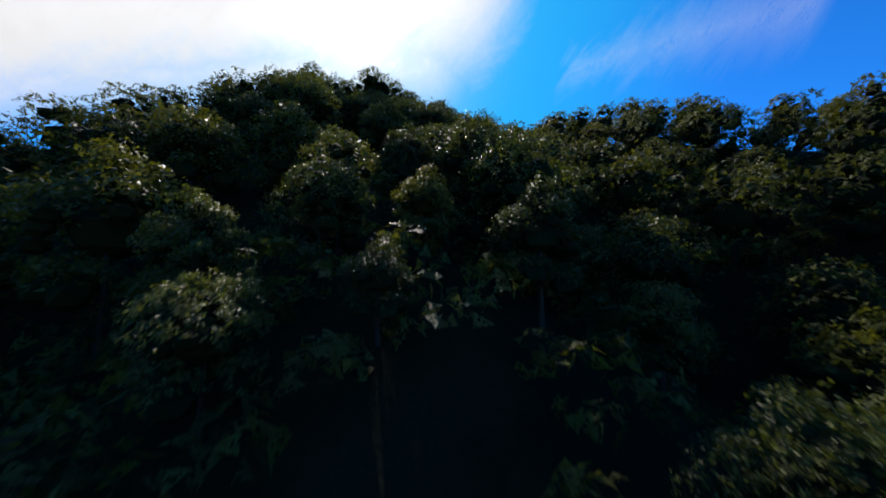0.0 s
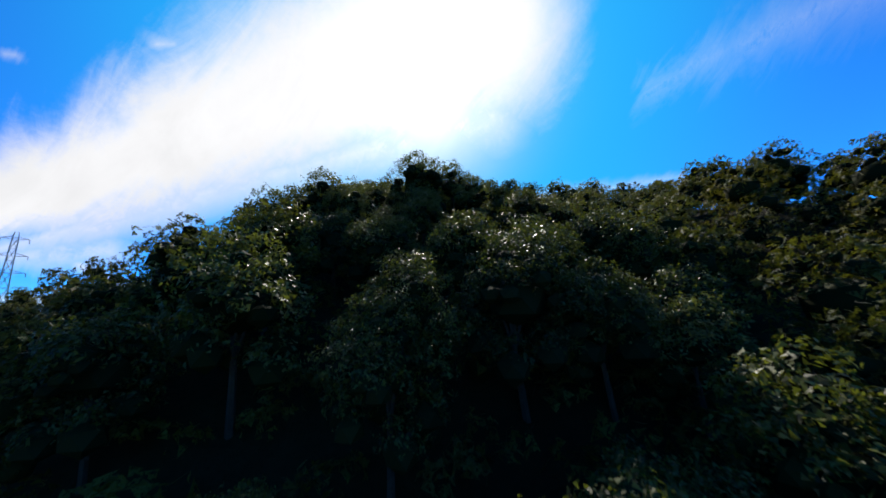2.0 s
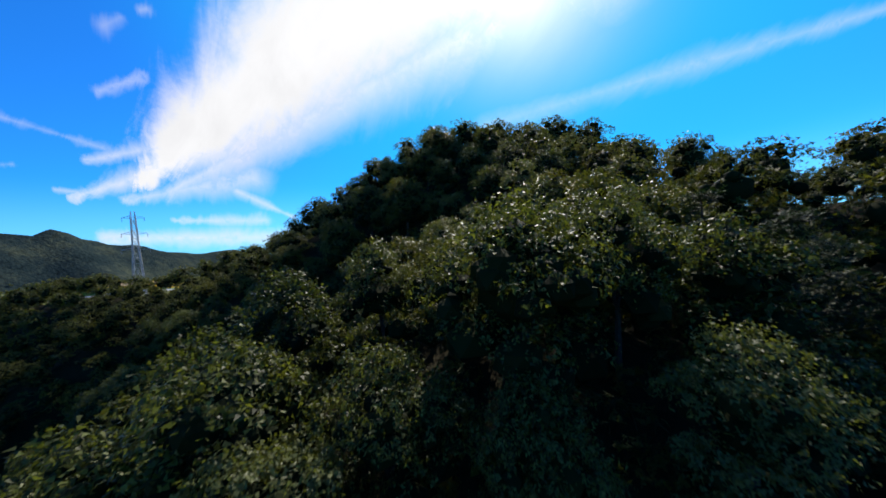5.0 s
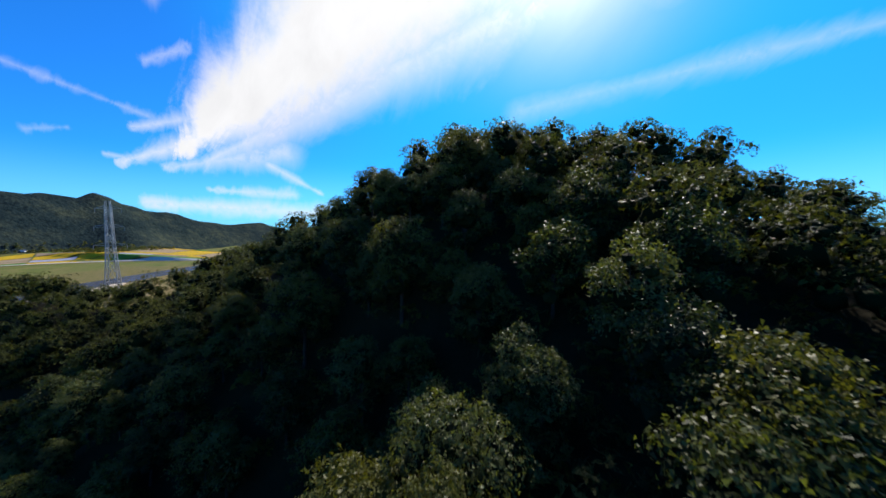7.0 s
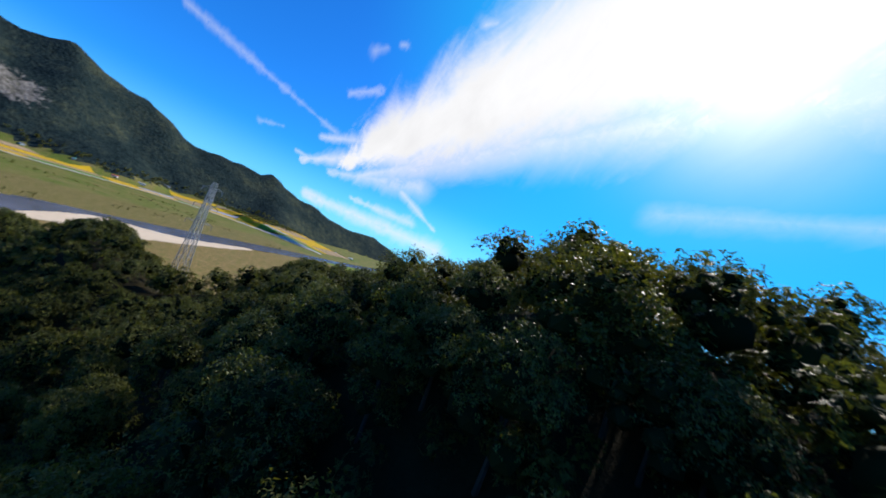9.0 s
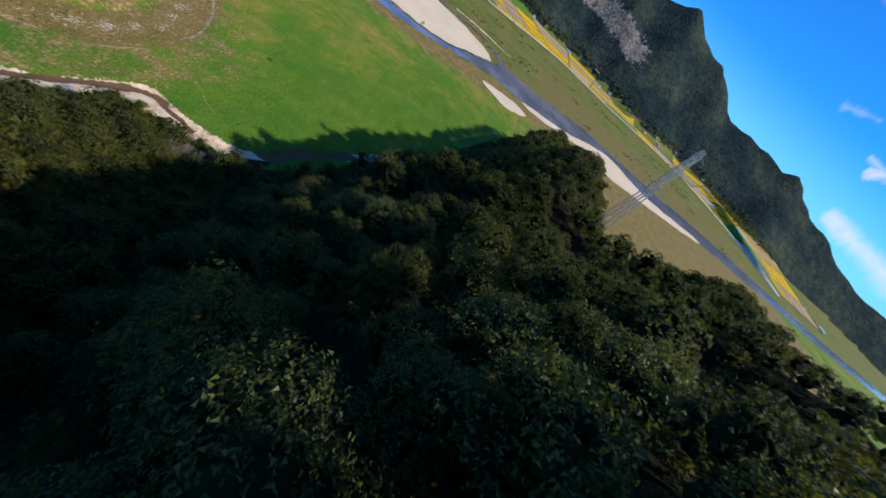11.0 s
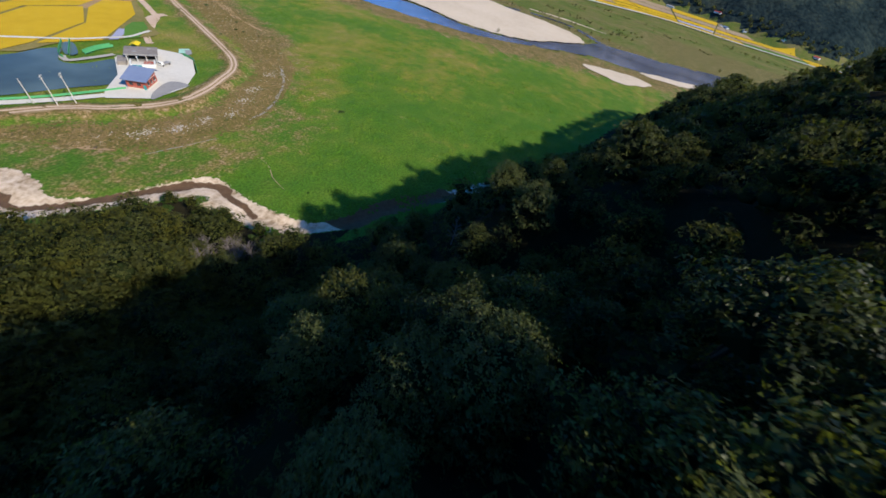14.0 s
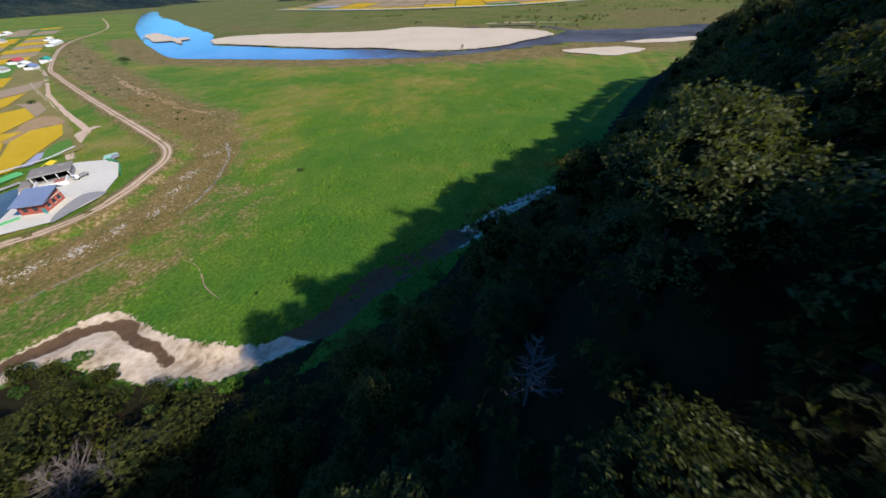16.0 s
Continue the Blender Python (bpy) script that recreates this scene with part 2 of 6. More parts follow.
def land_material(name, greens, dry, fleck, deep=0.5):
    """Rough grassland: greens that wander, dry growth and sand by the land's own attributes, tussock relief."""
    mat, g, out = material(name)
    p = g.node("ShaderNodeNewGeometry").outputs["Position"]

    def lay(attribute):
        n = g.node("ShaderNodeAttribute")
        n.attribute_name = attribute
        return n.outputs["Fac"]

    wide, mid, small, grain = g.noise(p, 0.016, 4.0), g.noise(p, 0.09, 5.0, 0.6), g.noise(p, 0.55, 5.0, 0.65), g.noise(p, 2.6, 4.0, 0.7)
    blend = g.m("SUBTRACT", g.m("ADD", g.m("MULTIPLY", wide, 0.62), g.m("MULTIPLY", mid, 0.38)), g.m("MULTIPLY", lay("lush"), 0.10))
    green = g.ramp(blend, (0.34, greens[0]), (0.46, greens[1]), (0.54, greens[2]), (0.64, greens[3]))
    bare = g.m("MULTIPLY", g.step(g.m("SUBTRACT", g.m("ADD", g.m("MULTIPLY", mid, 0.5), g.m("MULTIPLY", small, 0.5)), g.m("MULTIPLY", lay("lush"), 0.05)), 0.60, 0.70), 0.75)
    green = g.mix(bare, green, fleck)
    brown = g.ramp(g.m("ADD", g.m("MULTIPLY", mid, 0.35), g.m("MULTIPLY", small, 0.65)), (0.34, dry[0]), (0.46, dry[1]), (0.54, dry[2]), (0.66, dry[3]))
    worn = g.m("ADD", lay("dry"), g.m("ADD", g.m("MULTIPLY", g.m("SUBTRACT", mid, 0.5), 1.5), g.m("MULTIPLY", g.m("SUBTRACT", small, 0.5), 0.8)))
    col = g.mix(g.step(worn, 0.22, 0.80), green, brown)
    col = g.mix(g.m("MULTIPLY", g.step(g.noise(p, 1.1, 4.0, 0.7), 0.62, 0.36), 0.62), col, g.mix(1.0, col, (0.30, 0.38, 0.30), "MULTIPLY"))
    col = g.mix(g.m("MULTIPLY", grain, 0.6), col, g.mix(1.0, col, (1.7, 1.6, 1.4), "MULTIPLY"))
    shore = g.m("ADD", lay("sand"), g.m("ADD", g.m("MULTIPLY", g.m("SUBTRACT", small, 0.5), 1.5), g.m("MULTIPLY", g.m("SUBTRACT", grain, 0.5), 0.35)))
    sand = g.ramp(g.m("ADD", g.m("MULTIPLY", mid, 0.5), g.m("MULTIPLY", small, 0.5)), (0.38, (0.26, 0.185, 0.115)), (0.49, (0.48, 0.37, 0.27)), (0.62, (0.63, 0.51, 0.40)))
    col = g.mix(g.step(shore, 0.42, 0.60), col, sand)
    wet = g.m("ADD", lay("mud"), g.m("MULTIPLY", g.m("SUBTRACT", small, 0.5), 0.8))
    col = g.mix(g.step(wet, 0.40, 0.62), col, g.mix(small, (0.050, 0.028, 0.016), (0.150, 0.090, 0.052)))
    b = g.node("ShaderNodeBsdfPrincipled")
    g.wire(col, b.inputs["Base Color"])
    b.inputs["Roughness"].default_value = 0.92
    b.inputs["Specular IOR Level"].default_value = 0.12
    n = g.node("ShaderNodeBump")
    n.inputs["Strength"].default_value, n.inputs["Distance"].default_value = 0.9, deep
    g.wire(g.m("ADD", g.m("MULTIPLY", small, 0.7), g.m("MULTIPLY", grain, 0.5)), n.inputs["Height"])
    g.wire(n.outputs[0], b.inputs["Normal"])
    g.tree.links.new(b.outputs[0], out.inputs[0])
    return mat


def mountain_material():
    """Wooded mountainside with gullies, paler thin woods and bare rock; haze and crown shade painted in."""
    mat, g, out = material("far_forest_hazed")
    geo = g.node("ShaderNodeNewGeometry")
    p = geo.outputs["Position"]
    wide, mid, small = g.noise(p, 0.004, 4.0, 0.6), g.noise(p, 0.022, 4.0, 0.6), g.noise(p, 0.075, 3.0, 0.7)
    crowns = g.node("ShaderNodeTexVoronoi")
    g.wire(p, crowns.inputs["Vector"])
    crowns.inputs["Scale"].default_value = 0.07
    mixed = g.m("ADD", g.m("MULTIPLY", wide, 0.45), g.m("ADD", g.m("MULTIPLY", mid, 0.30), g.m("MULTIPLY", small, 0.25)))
    # greens shifted to blue: the haze of distance painted into the colour
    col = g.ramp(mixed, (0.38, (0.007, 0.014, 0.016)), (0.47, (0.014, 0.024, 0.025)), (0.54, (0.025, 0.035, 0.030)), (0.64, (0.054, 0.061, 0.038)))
    # crown-cell edges darkened, painting the shade between the crowns
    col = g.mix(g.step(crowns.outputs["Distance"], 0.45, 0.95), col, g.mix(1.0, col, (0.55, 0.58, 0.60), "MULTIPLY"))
    rock = g.ramp(g.m("ADD", g.m("MULTIPLY", small, 0.6), g.m("MULTIPLY", mid, 0.4)), (0.38, (0.03, 0.033, 0.022)), (0.49, (0.095, 0.088, 0.080)), (0.62, (0.19, 0.175, 0.165)))
    n = g.node("ShaderNodeAttribute")
    n.attribute_name = "rock"
    bare = g.m("ADD", n.outputs["Fac"], g.m("ADD", g.m("MULTIPLY", g.m("SUBTRACT", mid, 0.5), 1.4), g.m("MULTIPLY", g.m("SUBTRACT", small, 0.5), 1.0)))
    col = g.mix(g.step(bare, 0.45, 0.75), col, rock)
    b = g.node("ShaderNodeBsdfPrincipled")
    g.wire(col, b.inputs["Base Color"])
    b.inputs["Roughness"].default_value, b.inputs["Specular IOR Level"].default_value = 0.95, 0.02
    bump = g.node("ShaderNodeBump")
    bump.inputs["Strength"].default_value, bump.inputs["Distance"].default_value = 0.8, 5.0
    g.wire(g.m("SUBTRACT", small, g.m("MULTIPLY", crowns.outputs["Distance"], 0.7)), bump.inputs["Height"])
    g.wire(bump.outputs[0], b.inputs["Normal"])
    g.tree.links.new(b.outputs[0], out.inputs[0])
    return mat


def water_material(name, deep, rough=0.06, ripple=0.05, scale=0.6, shine=0.6):
    mat, g, out = material(name)
    p = g.node("ShaderNodeNewGeometry").outputs["Position"]
    b = g.node("ShaderNodeBsdfPrincipled")
    col = g.mix(g.step(g.noise(p, 0.02, 4.0), 0.35, 0.65), deep, [c * 1.7 + 0.01 for c in deep])
    g.wire(col, b.inputs["Base Color"])
    b.inputs["Roughness"].default_value = rough
    b.inputs["IOR"].default_value = 1.33
    b.inputs["Specular IOR Level"].default_value = shine
    n = g.node("ShaderNodeBump")
    n.inputs["Strength"].default_value, n.inputs["Distance"].default_value = ripple, 0.2
    g.wire(g.noise(p, scale, 4.0, 0.6), n.inputs["Height"])
    g.wire(n.outputs[0], b.inputs["Normal"])
    g.tree.links.new(b.outputs[0], out.inputs[0])
    return mat


M_MEADOW = land_material("meadow_grass", [(0.048, 0.117, 0.011), (0.074, 0.134, 0.014), (0.130, 0.146, 0.022), (0.196, 0.162, 0.045)], [(0.056, 0.062, 0.012), (0.110, 0.093, 0.026), (0.180, 0.122, 0.053), (0.300, 0.218, 0.136)], (0.163, 0.133, 0.052))
M_OLIVE = land_material("rough_pasture", [(0.060, 0.092, 0.014), (0.088, 0.106, 0.021), (0.120, 0.112, 0.035), (0.144, 0.120, 0.051)], [(0.046, 0.058, 0.011), (0.090, 0.086, 0.022), (0.144, 0.112, 0.044), (0.256, 0.200, 0.120)], (0.128, 0.104, 0.048), 0.8)
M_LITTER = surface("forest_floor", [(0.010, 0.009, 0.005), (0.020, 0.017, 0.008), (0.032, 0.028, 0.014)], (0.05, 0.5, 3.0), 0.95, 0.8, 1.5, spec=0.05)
M_SCRUB = surface("dry_scrub", [(0.058, 0.066, 0.014), (0.118, 0.100, 0.030), (0.20, 0.138, 0.062), (0.34, 0.245, 0.155)], (0.05, 0.5, 2.4), 0.95, 0.9, 1.2, spec=0.1)
M_SAND = surface("river_sand", [(0.48, 0.38, 0.275), (0.60, 0.485, 0.365), (0.68, 0.56, 0.435)], (0.02, 0.15, 2.0), 0.95, 0.4, 1.0, spec=0.1)
M_TRACK = surface("dirt_track", [(0.43, 0.29, 0.20), (0.57, 0.41, 0.30), (0.66, 0.51, 0.40)], (0.1, 0.6, 3.0), 0.95, 0.4, 2.0, spec=0.1)
M_CONCRETE = surface("pale_concrete", [(0.50, 0.455, 0.395), (0.63, 0.58, 0.51), (0.72, 0.67, 0.60)], (0.08, 0.5, 3.0), 0.85, 0.2, 2.0)
M_RICE = surface("ripe_rice", [(0.42, 0.262, 0.010), (0.54, 0.345, 0.016), (0.61, 0.41, 0.030)], (0.02, 0.15, 1.5), 0.9, 0.5, 2.5, spec=0.1)
M_FALLOW = surface("cut_field", [(0.26, 0.19, 0.11), (0.34, 0.25, 0.16), (0.38, 0.30, 0.20)], (0.03, 0.2, 1.5), 0.95, 0.5, 2.0, spec=0.1)
M_GREENFIELD = surface("green_field", [(0.06, 0.15, 0.02), (0.09, 0.2, 0.03), (0.12, 0.22, 0.05)], (0.03, 0.2, 1.5), 0.9, 0.5, 2.0, spec=0.1)
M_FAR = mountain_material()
M_BARK = surface("bark", [(0.022, 0.018, 0.014), (0.045, 0.036, 0.028), (0.08, 0.068, 0.056)], (0.5, 2.0, 9.0), 0.95, 0.6, 9.0)
M_DEAD = surface("bleached_wood", [(0.11, 0.090, 0.085), (0.18, 0.150, 0.145), (0.26, 0.225, 0.215)], (0.5, 2.0, 9.0), 0.9, 0.4, 9.0)
M_STEEL = surface("galvanised_steel", [(0.34, 0.33, 0.33), (0.42, 0.41, 0.41), (0.46, 0.45, 0.45)], (0.3, 1.0, 4.0), 0.55, 0.0, metal=0.5)
M_WATER = water_material("river_water", (0.072, 0.078, 0.108), 0.08, 0.30, 0.5, shine=0.55)
M_POND = water_material("pond_water", (0.046, 0.066, 0.060), 0.22, 0.05, shine=0.3)
LEAF_A = ((0.010, 0.013, 0.004), (0.094, 0.106, 0.027))
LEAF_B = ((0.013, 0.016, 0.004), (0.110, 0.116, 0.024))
M_LEAF = leaf_material("oak_leaf", *LEAF_A, "object")
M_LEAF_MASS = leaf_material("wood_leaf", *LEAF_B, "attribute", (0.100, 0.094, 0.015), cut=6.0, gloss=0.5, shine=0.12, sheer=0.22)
# near-black copies of the leaf materials: shade inside the crowns, painted as colour
M_INNER_SHADE = leaf_material("oak_painted_shade", (0.005, 0.008, 0.003), (0.014, 0.020, 0.006), "object", (0.016, 0.018, 0.005), gloss=0.8, shine=0.04, sheer=0.0, lively=False)
M_CORE_SHADE = leaf_material("wood_painted_shade", (0.005, 0.008, 0.003), (0.014, 0.020, 0.006), "attribute", (0.016, 0.018, 0.005), gloss=0.8, shine=0.04, sheer=0.0, lively=False)
M_PINE = leaf_material("pine_needle", (0.008, 0.018, 0.006), (0.024, 0.044, 0.014), "object", (0.034, 0.052, 0.016), 0.6, 0.2, shine=0.12)
M_PEBBLE = surface("grey_pebbles", [(0.12, 0.105, 0.06), (0.25, 0.22, 0.17), (0.48, 0.45, 0.40)], (0.3, 1.2, 5.0), 0.7, 0.6, 3.0)
M_RED_SOIL = surface("reddish_soil", [(0.24, 0.15, 0.075), (0.36, 0.235, 0.125), (0.44, 0.31, 0.19)], (0.2, 0.8, 3.0), 0.95, 0.6, 2.0, spec=0.1)
M_NET = surface("lilac_crop_net", [(0.26, 0.26, 0.36), (0.34, 0.34, 0.46), (0.40, 0.40, 0.52)], (0.1, 0.6, 3.0), 0.8, 0.3, 2.0)
M_ROAD = surface("pale_road", [(0.42, 0.40, 0.37), (0.50, 0.48, 0.45), (0.56, 0.54, 0.51)], (0.02, 0.2, 1.0), 0.9, 0.1, 1.0)

# ---------------------------------------------------------------- the lie of the land
# crests of the wooded hill (top of the canopy) and how steeply it falls away from them
CANOPY = 10.6
HILL = [
    (1.07, [(82, 90, 131.7), (13, 135, 112.1), (-33, 69, 93.8), (-81, 80, 95.3), (-123, 99, 91.1), (-182, 92, 63.6), (-232, 110, 62.3), (-285, 125, 55.6)]),
    (0.76, [(82, 90, 131.7), (92, 42, 130.8), (98, -7, 106.6), (71, -40, 93.0), (85, -39, 96.7), (62, -100, 56.8), (50, -140, 20.0)]),
    (0.87, [(82, 90, 131.7), (119, 38, 128.4), (121, -22, 105.6), (175, -30, 109.9), (140, -64, 95.6), (127, -135, 66.8)]),
    (1.22, [(72, 39, 124.8), (-16, 57, 83.6), (-46, 35, 72.5), (-64, 27, 52.0), (-80, 19, 38.0), (-106, 10, 14.0)]),
    (1.10, [(13, 135, 113), (-30, 150, 106), (-75, 185, 99), (-100, 210, 92)]),
]
FAR_HILLS = [
    (0.80, [(-2500, -1300, 250), (-2306, -624, 380), (-2390, 10, 448), (-2327, 561, 475), (-2270, 767, 505), (-2083, 1198, 338), (-1902, 1716, 290), (-1813, 2091, 224), (-1703, 2437, 160), (-1640, 2838, 188), (-1518, 3245, 90)]),
    (0.55, [(-2390, 10, 465), (-2000, 120, 170), (-1800, 160, 20)]),
    (0.60, [(-2270, 767, 530), (-1950, 800, 230), (-1700, 800, 20)]),
    (0.50, [(-1902, 1716, 330), (-1600, 1600, 120), (-1450, 1500, 15)]),
    (0.30, [(-2600, -2600, 40), (-1900, -2400, 75), (-1200, -2400, 85), (-500, -2600, 70), (200, -2700, 60)]),
    (0.40, [(-300, 3600, 100), (-1000, 3700, 90), (-1500, 3900, 120)]),
    (0.40, [(420, 160, 40), (700, 300, 60), (1300, 300, 80), (1500, 1400, 100)]),
]


def crest_height(x, y, k, nodes):
    best = None
    for (ax, ay, az), (bx, by, bz) in zip(nodes[:-1], nodes[1:]):
        lx, ly = bx - ax, by - ay
        t = np.clip(((x - ax) * lx + (y - ay) * ly) / (lx * lx + ly * ly), 0, 1)
        away = np.hypot(x - ax - t * lx, y - ay - t * ly)
        z = az + t * (bz - az) - k * (np.sqrt(away * away + 64) - 8)
        best = z if best is None else np.maximum(best, z)
    return best


HOLLOW = [(58, 0), (44, -4), (30, -11), (15, -21), (-5, -27), (-24, -24)]
KNOLLS = [(14, 14, 4.8), (-3, 25, 4.0), (-12, 36, 2.0), (-50, 28, -1.0), (-41, 13, 5.5)]


# broad dips in the slopes: place, depth, reach
DIPS = [(2, -92, 10.0, 24.0), (-31, 27, 9.0, 9.5)]


def canopy_height(x, y):
    stack = np.array([crest_height(x, y, k, nodes) for k, nodes in HILL]) / 10
    top = stack.max(0)
    z = 10 * (top + np.log(np.exp(stack - top).sum(0))) - 3
    # a dark hollow under the west spur, and knolls along the spur
    near = np.full(np.shape(x), 1e9)
    for (ax, ay), (bx, by) in zip(HOLLOW[:-1], HOLLOW[1:]):
        lx, ly = bx - ax, by - ay
        t = np.clip(((x - ax) * lx + (y - ay) * ly) / (lx * lx + ly * ly), 0, 1)
        near = np.minimum(near, np.hypot(x - ax - t * lx, y - ay - t * ly))
    z = z - 16.0 * np.exp(-(near / 16.5) ** 2)
    for kx, ky, rise in KNOLLS:
        z = z + rise * np.exp(-((x - kx) ** 2 + (y - ky) ** 2) / 70.0)
    for dx, dy, deep, reach in DIPS:
        z = z - deep * np.exp(-((x - dx) ** 2 + (y - dy) ** 2) / reach ** 2)
    return z


def value_noise(x, y, size, seed=0):
    """Smooth noise between -1 and 1 on a lattice of the given size."""
    rng = np.random.default_rng(seed)
    table = rng.uniform(-1, 1, (256, 256))
    fx, fy = np.asarray(x) / size, np.asarray(y) / size
    ix, iy = np.floor(fx).astype(int), np.floor(fy).astype(int)
    tx, ty = fx - ix, fy - iy
    tx, ty = tx * tx * (3 - 2 * tx), ty * ty * (3 - 2 * ty)
    a, b = table[ix % 256, iy % 256], table[(ix + 1) % 256, iy % 256]
    c, d = table[ix % 256, (iy + 1) % 256], table[(ix + 1) % 256, (iy + 1) % 256]
    return (a * (1 - tx) + b * tx) * (1 - ty) + (c * (1 - tx) + d * tx) * ty


def smooth_line(points, step=5.0, closed=False):
    """Points along a soft curve through the given ones."""
    pts = [np.array(p, float) for p in points]
    n = len(pts)
    out = []
    for i in range(n if closed else n - 1):
        p1, p2 = pts[i], pts[(i + 1) % n]
        p0 = pts[(i - 1) % n] if closed or i else p1
        p3 = pts[(i + 2) % n] if closed or i + 2 < n else p2
        count = max(2, int(np.linalg.norm(p2 - p1) / step))
        for k in range(count):
            t = k / count
            out.append(0.5 * (2 * p1 + (p2 - p0) * t + (2 * p0 - 5 * p1 + 4 * p2 - p3) * t * t + (3 * p1 - p0 - 3 * p2 + p3) * t ** 3))
    if not closed:
        out.append(pts[-1])
    return np.array(out)


def line_distance(x, y, line):
    best = np.full(np.shape(x), 1e9)
    for a, b in zip(line[:-1], line[1:]):
        ab = b - a
        t = np.clip(((x - a[0]) * ab[0] + (y - a[1]) * ab[1]) / max(ab @ ab, 1e-9), 0, 1)
        best = np.minimum(best, np.hypot(x - a[0] - t * ab[0], y - a[1] - t * ab[1]))
    return best


def inside(x, y, ring):
    hit = np.zeros(np.shape(x), bool)
    for a, b in zip(ring, np.roll(ring, -1, 0)):
        if a[1] == b[1]:
            continue
        cross = (a[1] > y) != (b[1] > y)
        hit ^= cross & (x < (b[0] - a[0]) * (y - a[1]) / (b[1] - a[1]) + a[0])
    return hit


RIVER_NEAR = [(-1300, -1500), (-822, -979), (-556, -655), (-400, -435), (-387, -370), (-384, -295), (-388, -215), (-398, -129), (-420, -70), (-455, -25), (-500, 36), (-510, 90), (-525, 150), (-555, 205), (-605, 265), (-652, 345), (-612, 420), (-612, 500), (-640, 640), (-660, 800), (-690, 1000), (-720, 1400), (-940, 2600)]
RIVER_FAR = [(-1000, 2600), (-800, 1400), (-770, 1000), (-745, 700), (-715, 500), (-706, 361), (-705, 271), (-656, 173), (-633, 101), (-618, 50), (-575, 28), (-535, -5), (-463, -50), (-440, -113), (-457, -183), (-458, -260), (-482, -380), (-501, -455), (-626, -573), (-799, -801), (-960, -1000), (-1113, -1213), (-1450, -1600)]
RIVER = smooth_line(RIVER_NEAR + RIVER_FAR, 12, True)
BACKWATER = smooth_line([(-598, 84), (-628, 50), (-672, 22), (-700, -12), (-698, -62), (-668, -116)], 8)
STREAM = smooth_line([(5, -185), (-8, -165), (-17, -140), (-19, -118), (-34, -106), (-46, -98), (-56, -88), (-54, -76), (-51, -65), (-55, -50), (-65, -38), (-78, -33), (-104, -14), (-122, -4), (-140, 14), (-185, 35), (-270, 80), (-380, 100), (-485, 100)], 3)
DYKE = smooth_line([(40, -235), (-5, -195), (-30, -177), (-43, -170), (-58, -164), (-68, -154), (-80, -146), (-97, -142), (-126, -151), (-144, -163), (-162, -195), (-209, -293), (-280, -435), (-330, -520), (-500, -740), (-744, -969), (-1100, -1450)], 5)
FAR_ROAD = smooth_line([(-1290, -900), (-1150, -500), (-1167, -228), (-1229, -35), (-1440, 252), (-1420, 489), (-1468, 755), (-1440, 1000), (-1204, 1150), (-858, 1180)], 25)


FAR_ROAD_Y, FAR_ROAD_X = np.maximum.accumulate(FAR_ROAD[:, 1]), FAR_ROAD[:, 0]


def ground_height(x, y):
    x, y = np.asarray(x, float), np.asarray(y, float)
    hill = canopy_height(x, y) - CANOPY
    far = np.array([crest_height(x, y, k, nodes) for k, nodes in FAR_HILLS]).max(0)
    folds, gullies = value_noise(x + 0.35 * y, y, 330, 3), value_noise(x, y, 150, 4)
    rough = 52 * (0.44 - np.sqrt(folds ** 2 + 0.03)) + 24 * (0.42 - np.sqrt(gullies ** 2 + 0.02)) + 7 * value_noise(x, y, 80, 8)
    far = np.where(far > 0, far + rough * 1.7 * np.clip((-1450 - x) / 700, 0.15, 1) * np.sin(np.pi * np.clip(far / 470, 0, 1)) + 0.3 * rough * np.clip(far / 60, 0, 1), far)
    # fields climb gently from the far road to the mountain's foot
    beyond = np.interp(y, FAR_ROAD_Y, FAR_ROAD_X) - x
    far = np.maximum(far, np.where((y > -880) & (y < 1500), np.clip(0.075 * (beyond - 12), -60, 32), -60))
    z = np.maximum(hill, far)
    z = 3 * np.log1p(np.exp(np.clip(z / 3, -30, 30))) + np.where(z > 90, z - 3 * np.clip(z / 3, -30, 30), 0)
    flat_part = np.clip(1 - z / 3, 0, 1)
    z = z + flat_part * (0.22 * value_noise(x, y, 3.7, 5) + 0.25 * value_noise(x, y, 11, 6))
    near = (x > -1100) & (x < 150) & (y > -1600) & (y < 900)
    d = line_distance(x[near], y[near], DYKE)
    z[near] = z[near] + 1.6 * np.clip((7.5 - d) / 4.0, 0, 1)
    d = line_distance(x[near], y[near], STREAM)
    z[near] = z[near] - 0.9 * np.clip((4.0 - d) / 3.0, 0, 1) * (z[near] < 4)
    d = line_distance(x[near], y[near], BACKWATER)
    z[near] = z[near] - 1.4 * np.clip((9.0 - d) / 4.0, 0, 1)
    wet = inside(x, y, RIVER)
    z = np.where(wet, -1.6, z)
    return z


SCRUB = smooth_line([(-30, -168), (-40, -150), (-45, -137), (-55, -122), (-68, -114), (-102, -110), (-140, -124), (-172, -146), (-200, -196), (-285, -352), (-360, -480), (-350, -520), (-290, -436), (-219, -291), (-172, -193), (-153, -157), (-130, -143), (-98, -134), (-77, -138), (-62, -148), (-50, -158)], 5, True)
